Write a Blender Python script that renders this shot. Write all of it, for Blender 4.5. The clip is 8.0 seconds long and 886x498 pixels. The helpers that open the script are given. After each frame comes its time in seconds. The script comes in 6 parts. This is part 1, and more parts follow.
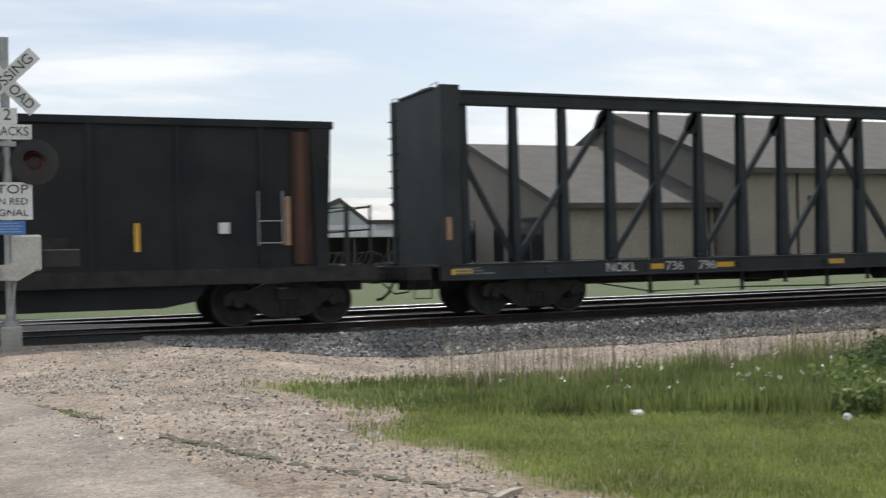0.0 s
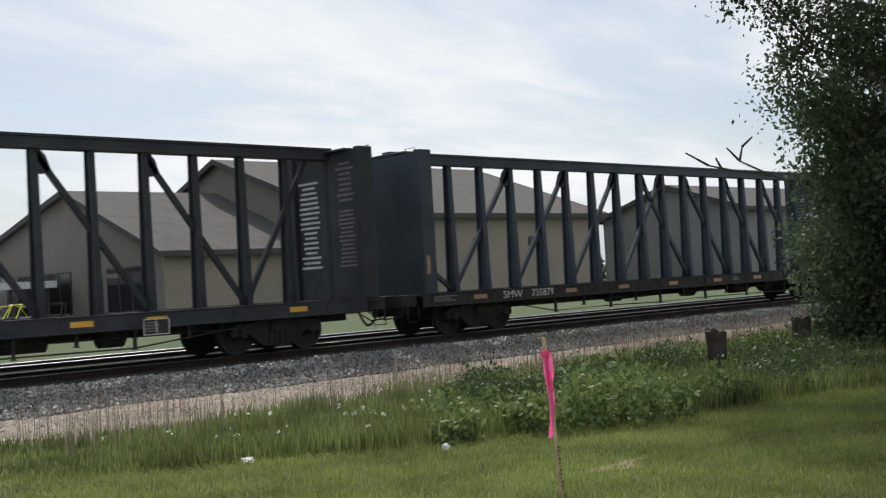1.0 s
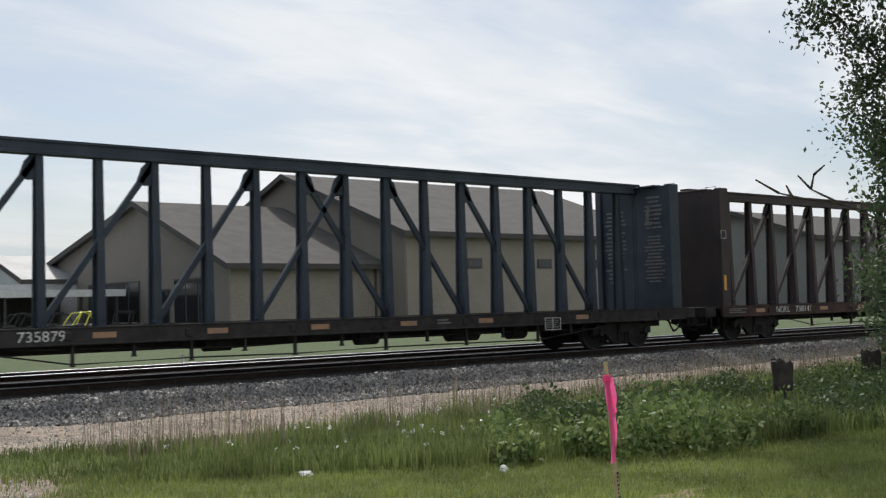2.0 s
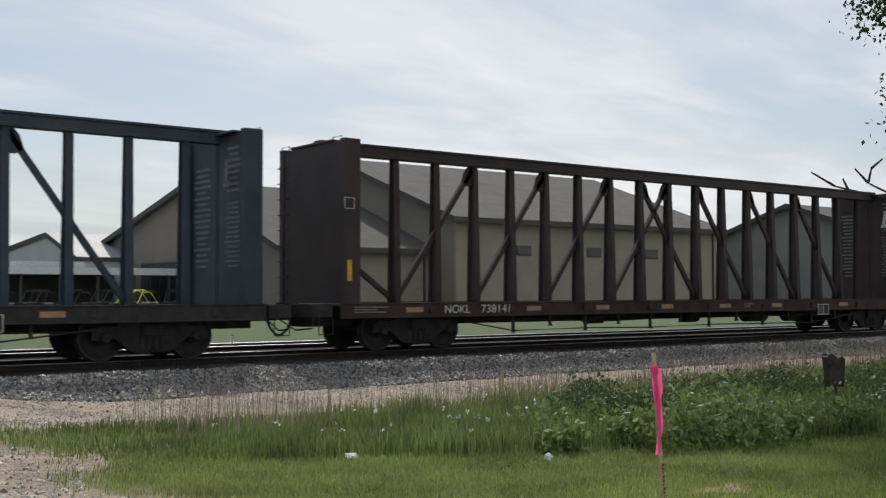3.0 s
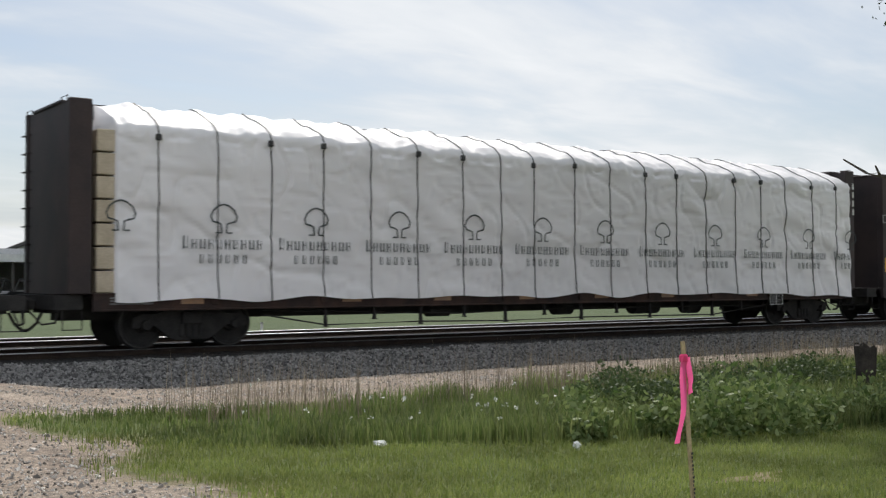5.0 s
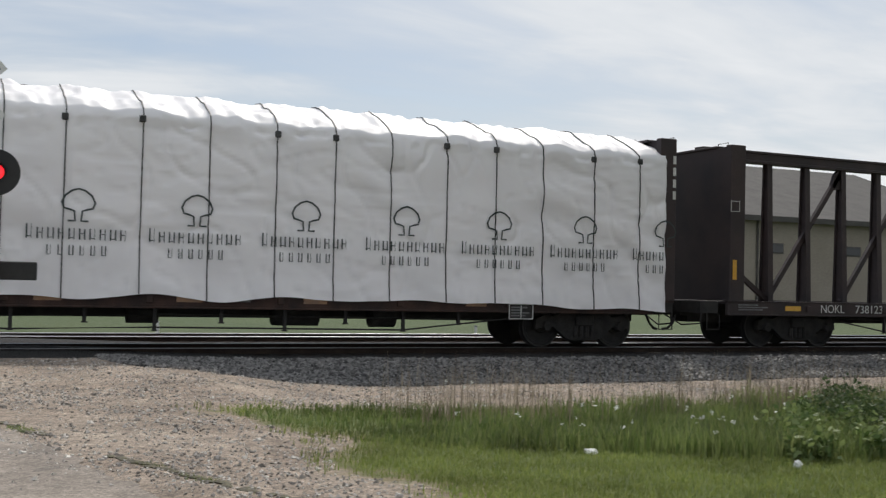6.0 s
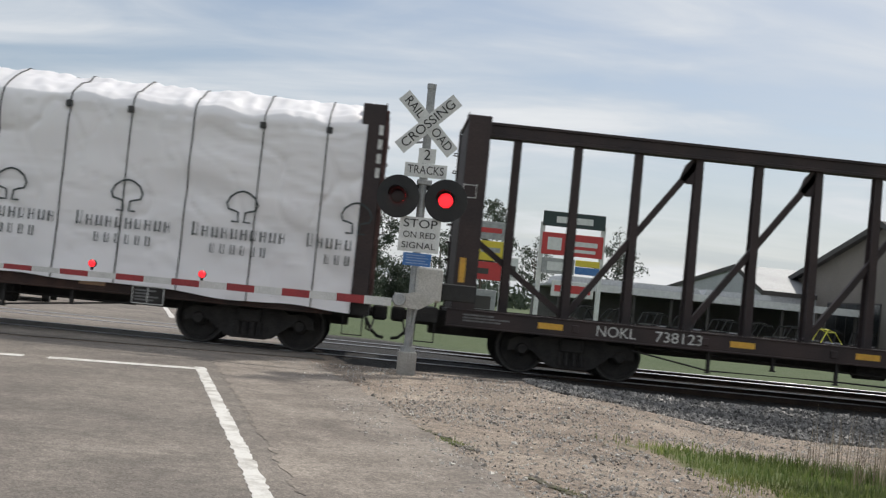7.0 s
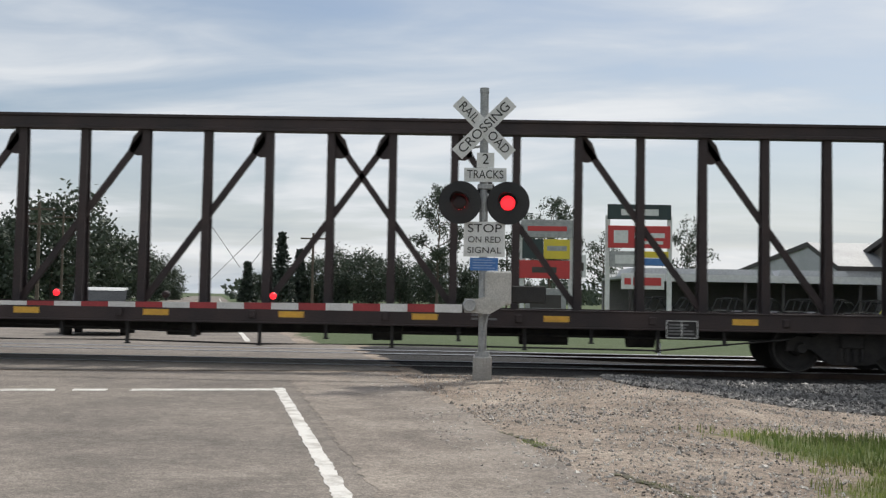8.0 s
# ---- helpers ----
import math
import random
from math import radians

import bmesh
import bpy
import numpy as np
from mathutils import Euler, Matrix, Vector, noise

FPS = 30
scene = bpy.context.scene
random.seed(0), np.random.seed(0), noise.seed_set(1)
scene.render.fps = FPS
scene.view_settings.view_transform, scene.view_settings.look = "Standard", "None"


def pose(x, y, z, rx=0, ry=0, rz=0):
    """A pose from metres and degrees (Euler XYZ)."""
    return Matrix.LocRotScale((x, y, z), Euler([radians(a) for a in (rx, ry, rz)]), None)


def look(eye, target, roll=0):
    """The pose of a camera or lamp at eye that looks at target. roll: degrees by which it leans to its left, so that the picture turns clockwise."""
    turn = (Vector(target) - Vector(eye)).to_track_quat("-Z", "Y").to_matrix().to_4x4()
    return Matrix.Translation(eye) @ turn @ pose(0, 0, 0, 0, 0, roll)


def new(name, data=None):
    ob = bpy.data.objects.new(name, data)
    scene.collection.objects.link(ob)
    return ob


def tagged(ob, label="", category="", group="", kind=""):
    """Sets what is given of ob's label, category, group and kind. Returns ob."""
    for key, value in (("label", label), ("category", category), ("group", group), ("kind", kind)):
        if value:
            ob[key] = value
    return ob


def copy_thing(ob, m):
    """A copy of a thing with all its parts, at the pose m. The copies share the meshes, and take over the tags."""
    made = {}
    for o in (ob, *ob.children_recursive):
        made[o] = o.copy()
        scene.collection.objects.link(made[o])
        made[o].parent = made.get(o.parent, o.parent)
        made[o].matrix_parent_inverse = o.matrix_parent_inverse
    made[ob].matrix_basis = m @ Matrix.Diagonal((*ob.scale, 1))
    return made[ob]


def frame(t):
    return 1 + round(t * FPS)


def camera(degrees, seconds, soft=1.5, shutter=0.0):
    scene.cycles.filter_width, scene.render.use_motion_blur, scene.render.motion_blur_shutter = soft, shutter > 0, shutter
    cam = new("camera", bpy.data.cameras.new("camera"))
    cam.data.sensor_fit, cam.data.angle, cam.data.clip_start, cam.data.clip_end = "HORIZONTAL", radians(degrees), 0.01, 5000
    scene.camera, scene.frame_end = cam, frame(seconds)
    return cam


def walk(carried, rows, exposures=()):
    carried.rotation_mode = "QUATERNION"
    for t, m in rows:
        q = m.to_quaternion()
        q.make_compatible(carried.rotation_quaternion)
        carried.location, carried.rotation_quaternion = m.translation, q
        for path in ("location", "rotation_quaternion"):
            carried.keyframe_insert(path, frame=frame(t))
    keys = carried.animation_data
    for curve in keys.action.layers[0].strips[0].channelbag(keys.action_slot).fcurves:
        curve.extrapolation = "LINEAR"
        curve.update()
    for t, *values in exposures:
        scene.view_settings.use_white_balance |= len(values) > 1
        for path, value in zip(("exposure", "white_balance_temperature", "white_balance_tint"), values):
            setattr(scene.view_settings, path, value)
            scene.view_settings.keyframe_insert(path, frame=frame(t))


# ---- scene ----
EYE = (0.0, 0.0, 1.283)          # above the rail heads (z = 0)
TURNS = (                         # seconds, turn to the left from +y, tilt up, roll
    (0, -22.83, 0.24, -1.28),
    (0.5, -35.82, 1.30, -2.33),
    (1, -43.12, 1.81, -3.30),
    (1.5, -42.55, 2.85, -2.24),
    (1.7, -41.42, 3.11, -1.93),
    (3, -37.31, 2.28, -0.11),
    (3.5, -36.90, 1.42, 0.10),
    (4, -36.38, 1.16, -0.44),
    (5.3, -35.17, 2.13, 0.39),
    (5.5, -32.95, 2.27, 0.92),
    (6, -24.78, 1.84, 1.35),
    (6.1, -22.43, 1.61, 1.48),
    (6.5, -11.67, 0.92, 3.39),
    (7, -2.78, 2.39, 5.64),
    (7.5, -0.28, 2.93, 3.15),
    (8, 0.64, 2.46, 1.01),
)


def aim(yaw, tilt, roll):
    a, b = radians(yaw), radians(tilt)
    way = Vector((-math.sin(a) * math.cos(b), math.cos(a) * math.cos(b), math.sin(b)))
    return look(EYE, Vector(EYE) + way, roll)


cam = camera(43.57, 8.0, soft=1.3, shutter=0.10)
walk(cam, [(t, aim(a, b, c)) for t, a, b, c in TURNS], exposures=((0.0, 0.23), (0.5, 0.22), (1.0, 0.10), (1.5, 0.08), (3.0, -0.06), (3.5, -0.04), (4.0, 0.02), (5.5, 0.04), (6.0, -0.1), (6.5, -0.26), (7.0, -0.10), (7.5, -0.24), (8.0, -0.06)))

# ---- light ----
SUN_AZ, SUN_EL = radians(33), radians(50)      # from +y towards +x
world = bpy.data.worlds.new("sky")
scene.world = world
world.use_nodes = True


def link(tree, a, b):
    tree.links.new(a, b)


def build_sky():
    t = world.node_tree
    t.nodes.clear()
    n = t.nodes.new
    out, bg = n("ShaderNodeOutputWorld"), n("ShaderNodeBackground")
    sky = n("ShaderNodeTexSky")
    sky.sky_type, sky.sun_disc = "NISHITA", False
    sky.sun_elevation, sky.sun_rotation = SUN_EL, SUN_AZ
    sky.air_density, sky.dust_density, sky.ozone_density = 1.0, 1.5, 1.2
    dim = n("ShaderNodeMixRGB")
    dim.blend_type = "MULTIPLY"
    dim.inputs[0].default_value = 1
    dim.inputs[2].default_value = (0.095, 0.095, 0.095, 1)
    link(t, sky.outputs[0], dim.inputs[1])
    co, sep = n("ShaderNodeTexCoord"), n("ShaderNodeSeparateXYZ")
    link(t, co.outputs["Generated"], sep.inputs[0])

    def calc(op, a, b):
        m = n("ShaderNodeMath")
        m.operation = op
        for i, v in enumerate((a, b)):
            if isinstance(v, (int, float)):
                m.inputs[i].default_value = v
            else:
                link(t, v, m.inputs[i])
        return m.outputs[0]

    up = calc("ADD", calc("MAXIMUM", sep.outputs[2], 0.0), 0.16)
    com = n("ShaderNodeCombineXYZ")
    link(t, calc("DIVIDE", sep.outputs[0], up), com.inputs[0])
    link(t, calc("DIVIDE", sep.outputs[1], up), com.inputs[1])
    turn = n("ShaderNodeMapping")
    turn.inputs["Rotation"].default_value = (0, 0, radians(25))
    turn.inputs["Scale"].default_value = (0.55, 1.0, 1)
    turn.inputs["Location"].default_value = (1.7, 0.4, 0)
    link(t, com.outputs[0], turn.inputs[0])
    big, fine = n("ShaderNodeTexNoise"), n("ShaderNodeTexNoise")
    for tex, scale, detail, warp in ((big, 0.85, 7, 0.6), (fine, 3.2, 8, 0.9)):
        tex.inputs["Scale"].default_value, tex.inputs["Detail"].default_value = scale, detail
        tex.inputs["Roughness"].default_value, tex.inputs["Distortion"].default_value = 0.52, warp
        link(t, turn.outputs[0], tex.inputs["Vector"])
    both = calc("ADD", calc("MULTIPLY", big.outputs[0], 0.78), calc("MULTIPLY", fine.outputs[0], 0.22))
    cover = n("ShaderNodeValToRGB")
    cover.color_ramp.elements[0].position, cover.color_ramp.elements[1].position = 0.36, 0.56
    link(t, both, cover.inputs[0])
    tone = n("ShaderNodeValToRGB")
    tone.color_ramp.elements[0].position, tone.color_ramp.elements[1].position = 0.40, 0.62
    tone.color_ramp.elements[0].color, tone.color_ramp.elements[1].color = (0.55, 0.62, 0.70, 1), (0.90, 0.915, 0.93, 1)
    link(t, both, tone.inputs[0])
    mix = n("ShaderNodeMixRGB")
    low = calc("SUBTRACT", 1.0, calc("MULTIPLY", sep.outputs[2], 5.0))
    haze = calc("MULTIPLY", calc("MAXIMUM", cover.outputs[0], low), 0.92)
    link(t, haze, mix.inputs[0])
    link(t, dim.outputs[0], mix.inputs[1])
    link(t, tone.outputs[0], mix.inputs[2])
    link(t, mix.outputs[0], bg.inputs[0])
    bg.inputs[1].default_value = 1.0
    link(t, bg.outputs[0], out.inputs[0])


build_sky()
sun = new("sun", bpy.data.lights.new("sun", "SUN"))
sun.data.energy, sun.data.angle, sun.data.color = 3.0, radians(3), (1.0, 0.95, 0.87)
sun_way = Vector((math.sin(SUN_AZ) * math.cos(SUN_EL), math.cos(SUN_AZ) * math.cos(SUN_EL), math.sin(SUN_EL)))
sun.matrix_world = look(sun_way * 100, (0, 0, 0))

# ---- materials ----


def paint(name, color, other=None, scale=2.0, rough=0.6, metal=0.0, bump=0.15, grain=40.0, glow=0.0, spread=(0.35, 0.65), tint=0.0, gloss=0.5):
    """A surface whose colour drifts between two tones in large patches, with fine grain and relief."""
    m = bpy.data.materials.new(name)
    m.use_nodes = True
    t = m.node_tree
    b = t.nodes["Principled BSDF"]
    n = t.nodes.new
    other = other or tuple(0.7 * c for c in color)
    co = n("ShaderNodeTexCoord")
    patch, fine = n("ShaderNodeTexNoise"), n("ShaderNodeTexNoise")
    patch.inputs["Scale"].default_value, patch.inputs["Detail"].default_value = scale, 5
    fine.inputs["Scale"].default_value, fine.inputs["Detail"].default_value = grain, 4
    for tex in (patch, fine):
        link(t, co.outputs["Object"], tex.inputs["Vector"])
    ramp = n("ShaderNodeValToRGB")
    e = ramp.color_ramp.elements
    e[0].position, e[1].position = spread
    e[0].color, e[1].color = (*color, 1), (*other, 1)
    link(t, patch.outputs[0], ramp.inputs[0])
    speck = n("ShaderNodeMixRGB")
    speck.blend_type, speck.inputs[0].default_value = "OVERLAY", 0.45
    link(t, ramp.outputs[0], speck.inputs[1])
    link(t, fine.outputs[0], speck.inputs[2])
    last = speck.outputs[0]
    if tint:
        info, hue = n("ShaderNodeObjectInfo"), n("ShaderNodeHueSaturation")
        span = n("ShaderNodeMapRange")
        span.inputs[3].default_value, span.inputs[4].default_value = 1 - tint, 1 + tint
        link(t, info.outputs["Random"], span.inputs[0])
        link(t, span.outputs[0], hue.inputs["Value"])
        link(t, last, hue.inputs["Color"])
        last = hue.outputs[0]
    link(t, last, b.inputs["Base Color"])
    b.inputs["Roughness"].default_value, b.inputs["Metallic"].default_value = rough, metal
    b.inputs["Specular IOR Level"].default_value = gloss
    if bump:
        relief = n("ShaderNodeBump")
        relief.inputs["Strength"].default_value, relief.inputs["Distance"].default_value = bump, 0.02
        link(t, fine.outputs[0], relief.inputs["Height"])
        link(t, relief.outputs[0], b.inputs["Normal"])
    if glow:
        b.inputs["Emission Color"].default_value = (*color, 1)
        b.inputs["Emission Strength"].default_value = glow
    return m


def leafy(name, color, other, through_light=0.35, patch=0.0):
    """Leaves and blades: two tones by island, and light that comes through."""
    m = bpy.data.materials.new(name)
    m.use_nodes = True
    t = m.node_tree
    n = t.nodes.new
    b, out = t.nodes["Principled BSDF"], t.nodes["Material Output"]
    geo, ramp = n("ShaderNodeNewGeometry"), n("ShaderNodeValToRGB")
    e = ramp.color_ramp.elements
    e[0].color, e[1].color = (*color, 1), (*other, 1)
    link(t, geo.outputs["Random Per Island"], ramp.inputs[0])
    tone = ramp.outputs[0]
    if patch:
        co, tex, hue, span = n("ShaderNodeTexCoord"), n("ShaderNodeTexNoise"), n("ShaderNodeHueSaturation"), n("ShaderNodeMapRange")
        tex.inputs["Scale"].default_value, tex.inputs["Detail"].default_value = 1.1, 6
        link(t, co.outputs["Object"], tex.inputs["Vector"])
        span.inputs[1].default_value, span.inputs[2].default_value = 0.35, 0.65
        span.inputs[3].default_value, span.inputs[4].default_value = 1 - patch, 1 + patch
        link(t, tex.outputs[0], span.inputs[0])
        link(t, span.outputs[0], hue.inputs["Value"])
        link(t, tone, hue.inputs["Color"])
        tone = hue.outputs[0]
    link(t, tone, b.inputs["Base Color"])
    b.inputs["Roughness"].default_value = 0.6
    tr, mix = n("ShaderNodeBsdfTranslucent"), n("ShaderNodeMixShader")
    link(t, tone, tr.inputs[0])
    mix.inputs[0].default_value = through_light
    link(t, b.outputs[0], mix.inputs[1])
    link(t, tr.outputs[0], mix.inputs[2])
    link(t, mix.outputs[0], out.inputs[0])
    return m


def ground_paint():
    """Grass soil, gravel and ballast, by the mesh's own masks, with edges broken up by noise."""
    m = bpy.data.materials.new("ground")
    m.use_nodes = True
    t = m.node_tree
    n = t.nodes.new
    b = t.nodes["Principled BSDF"]
    co = n("ShaderNodeTexCoord")

    def tex(scale, detail=5.0, rough=0.55):
        x = n("ShaderNodeTexNoise")
        x.inputs["Scale"].default_value, x.inputs["Detail"].default_value, x.inputs["Roughness"].default_value = scale, detail, rough
        link(t, co.outputs["Object"], x.inputs["Vector"])
        return x.outputs[0]

    def ramp(src, lo, hi, a, c):
        r = n("ShaderNodeValToRGB")
        r.color_ramp.elements[0].position, r.color_ramp.elements[1].position = lo, hi
        r.color_ramp.elements[0].color, r.color_ramp.elements[1].color = (*a, 1), (*c, 1)
        link(t, src, r.inputs[0])
        return r.outputs[0]

    def mix(fac, a, c, kind="MIX"):
        x = n("ShaderNodeMixRGB")
        x.blend_type = kind
        for i, v in enumerate((fac, a, c)):
            if isinstance(v, float):
                x.inputs[i].default_value = v
            else:
                link(t, v, x.inputs[i])
        return x.outputs[0]

    def mask(name):
        a = n("ShaderNodeAttribute")
        a.attribute_name = name
        x = n("ShaderNodeMath")
        x.operation = "ADD"
        link(t, a.outputs["Fac"], x.inputs[0])
        y = n("ShaderNodeMath")
        y.operation = "MULTIPLY_ADD"
        link(t, tex(2.6, 7, 0.65), y.inputs[0])
        y.inputs[1].default_value, y.inputs[2].default_value = 1.1, -0.55
        link(t, y.outputs[0], x.inputs[1])
        return ramp(x.outputs[0], 0.42, 0.58, (0, 0, 0), (1, 1, 1))

    lawn = mix(tex(30, 6), ramp(tex(0.35), 0.35, 0.65, (0.090, 0.140, 0.028), (0.130, 0.165, 0.045)), ramp(tex(90), 0.3, 0.7, (0.075, 0.115, 0.025), (0.16, 0.17, 0.07)))
    grit = tex(55, 8, 0.7)
    gravel = mix(0.75, ramp(tex(0.55, 6), 0.3, 0.7, (0.272, 0.229, 0.198), (0.405, 0.362, 0.323)), ramp(grit, 0.28, 0.72, (0.10, 0.09, 0.08), (0.78, 0.74, 0.68)), "OVERLAY")
    stones = mix(0.8, ramp(tex(1.2), 0.3, 0.7, (0.055, 0.052, 0.050), (0.095, 0.089, 0.084)), ramp(grit, 0.3, 0.7, (0.05, 0.05, 0.05), (0.7, 0.7, 0.7)), "OVERLAY")
    cell = n("ShaderNodeTexVoronoi")
    cell.inputs["Scale"].default_value = 34
    link(t, co.outputs["Object"], cell.inputs["Vector"])
    pick = n("ShaderNodeSeparateColor")
    link(t, cell.outputs["Color"], pick.inputs[0])
    chips = ramp(pick.outputs[0], 0.0, 1.0, (0.22, 0.22, 0.22), (0.80, 0.79, 0.77))
    clods = ramp(tex(5.0, 6, 0.6), 0.35, 0.65, (0.36, 0.36, 0.36), (0.62, 0.61, 0.60))
    gravel = mix(0.7, mix(0.6, gravel, chips, "OVERLAY"), clods, "OVERLAY")
    stones = mix(0.9, stones, chips, "OVERLAY")
    ruts = ramp(tex(0.9, 7, 0.62), 0.40, 0.60, (0.40, 0.385, 0.37), (0.60, 0.59, 0.58))
    gravel = mix(0.75, gravel, ruts, "OVERLAY")
    # grass beyond the tracks has no blades; their self-shade darkens its green
    beyond_attr = n("ShaderNodeAttribute")
    beyond_attr.attribute_name = "far_lawn"
    shaded_far_grass = mix(tex(22, 6), ramp(tex(0.15), 0.35, 0.65, (0.050, 0.082, 0.026), (0.078, 0.105, 0.036)), ramp(tex(60), 0.3, 0.7, (0.045, 0.078, 0.022), (0.098, 0.120, 0.048)))
    lawn = mix(beyond_attr.outputs["Fac"], lawn, shaded_far_grass)
    col = mix(mask("gravel"), lawn, gravel)
    dry = n("ShaderNodeAttribute")
    dry.attribute_name = "dry"
    straw = ramp(tex(14, 6, 0.7), 0.35, 0.65, (0.13, 0.10, 0.055), (0.30, 0.25, 0.15))
    thin = n("ShaderNodeMath")
    thin.operation = "MULTIPLY"
    link(t, dry.outputs["Fac"], thin.inputs[0])
    link(t, ramp(tex(4, 6, 0.65), 0.38, 0.6, (0, 0, 0), (1, 1, 1)), thin.inputs[1])
    col = mix(thin.outputs[0], col, straw)
    col = mix(mask("ballast"), col, stones)
    # near-black bed: dirty ballast with the train's shade put into its colour
    bed_shade = mix(0.8, ramp(tex(1.5), 0.3, 0.7, (0.009, 0.009, 0.009), (0.017, 0.015, 0.014)), ramp(grit, 0.3, 0.7, (0.2, 0.2, 0.2), (0.6, 0.6, 0.6)), "OVERLAY")
    col = mix(mask("bed_shade"), col, bed_shade)
    link(t, col, b.inputs["Base Color"])
    b.inputs["Roughness"].default_value = 0.95
    relief = n("ShaderNodeBump")
    relief.inputs["Strength"].default_value, relief.inputs["Distance"].default_value = 0.7, 0.03
    link(t, grit, relief.inputs["Height"])
    link(t, relief.outputs[0], b.inputs["Normal"])
    return m


def lumps(name, dark, light):
    """Loose stones, each of its own tone."""
    m = leafy(name, dark, light, 0.0)
    return m


def gritty(name, color, other, scale, chip, strength):
    """Worn asphalt: broad stains, chips of stone, fine cracks."""
    m = paint(name, color, other, scale, 0.92, bump=0.45, grain=60, spread=(0.3, 0.7))
    t = m.node_tree
    n = t.nodes.new
    b = t.nodes["Principled BSDF"]
    src = b.inputs["Base Color"].links[0].from_socket
    co = n("ShaderNodeTexCoord")

    def lay(src, tex_out, dark, light, lo, hi, k):
        r, x = n("ShaderNodeValToRGB"), n("ShaderNodeMixRGB")
        r.color_ramp.elements[0].position, r.color_ramp.elements[1].position = lo, hi
        r.color_ramp.elements[0].color, r.color_ramp.elements[1].color = (dark, dark, dark, 1), (light, light, light, 1)
        link(t, tex_out, r.inputs[0])
        x.blend_type, x.inputs[0].default_value = "OVERLAY", k
        link(t, src, x.inputs[1])
        link(t, r.outputs[0], x.inputs[2])
        return x.outputs[0]

    cell = n("ShaderNodeTexVoronoi")
    cell.inputs["Scale"].default_value = chip
    pick = n("ShaderNodeSeparateColor")
    link(t, co.outputs["Object"], cell.inputs["Vector"])
    link(t, cell.outputs["Color"], pick.inputs[0])
    src = lay(src, pick.outputs[0], 0.2, 0.8, 0, 1, strength)
    for sc, k in ((1.6, 0.30), (9.0, 0.40)):
        tex = n("ShaderNodeTexNoise")
        tex.inputs["Scale"].default_value, tex.inputs["Detail"].default_value, tex.inputs["Distortion"].default_value = sc, 7, 0.8
        link(t, co.outputs["Object"], tex.inputs["Vector"])
        src = lay(src, tex.outputs[0], 0.3, 0.68, 0.35, 0.65, k)
    link(t, src, b.inputs["Base Color"])
    return m


GROUND = ground_paint()
ASPHALT = gritty("asphalt", (0.155, 0.135, 0.118), (0.255, 0.222, 0.190), 0.45, 75, 0.5)
SHOULDER = gritty("dusty_shoulder", (0.185, 0.157, 0.134), (0.300, 0.259, 0.219), 0.8, 60, 0.5)
LINE = paint("road_paint", (0.72, 0.70, 0.66), (0.42, 0.39, 0.35), 5, 0.8, grain=60, spread=(0.45, 0.7))
RAIL_SIDE = paint("rail_side", (0.030, 0.022, 0.019), (0.050, 0.036, 0.028), 3, 0.85, gloss=0.15)
RAIL_TOP = paint("rail_top", (0.46, 0.46, 0.47), (0.38, 0.38, 0.39), 4, 0.36, metal=1.0, bump=0.02)
TIE = paint("tie_wood", (0.018, 0.015, 0.013), (0.034, 0.028, 0.024), 6, 0.95, bump=0.4, gloss=0.15)
STONE = lumps("ballast_stone", (0.020, 0.019, 0.019), (0.275, 0.266, 0.254))
PEBBLE = lumps("pebble", (0.10, 0.085, 0.072), (0.64, 0.60, 0.55))
BROWN = paint("car_brown", (0.040, 0.033, 0.034), (0.059, 0.043, 0.042), 1.3, 0.65, bump=0.1, gloss=0.3)
BROWN_RUST = paint("deck_rust", (0.042, 0.032, 0.030), (0.078, 0.047, 0.039), 2.5, 0.8, bump=0.3, gloss=0.2)
GREEN_BLACK = paint("car_dark_green", (0.027, 0.032, 0.036), (0.041, 0.047, 0.051), 1.3, 0.6, bump=0.1, gloss=0.3)
NAVY = paint("car_blue", (0.034, 0.046, 0.062), (0.052, 0.067, 0.085), 1.3, 0.6, bump=0.1, gloss=0.3)
SOOT = paint("sooty_steel", (0.034, 0.033, 0.033), (0.052, 0.049, 0.047), 4, 0.9, bump=0.3, gloss=0.2)
BLACK_CAR = paint("car_black", (0.017, 0.020, 0.024), (0.029, 0.030, 0.032), 1.0, 0.75, bump=0.12, gloss=0.2)
RUST = paint("rust", (0.16, 0.075, 0.045), (0.09, 0.05, 0.035), 3, 0.85, bump=0.4)


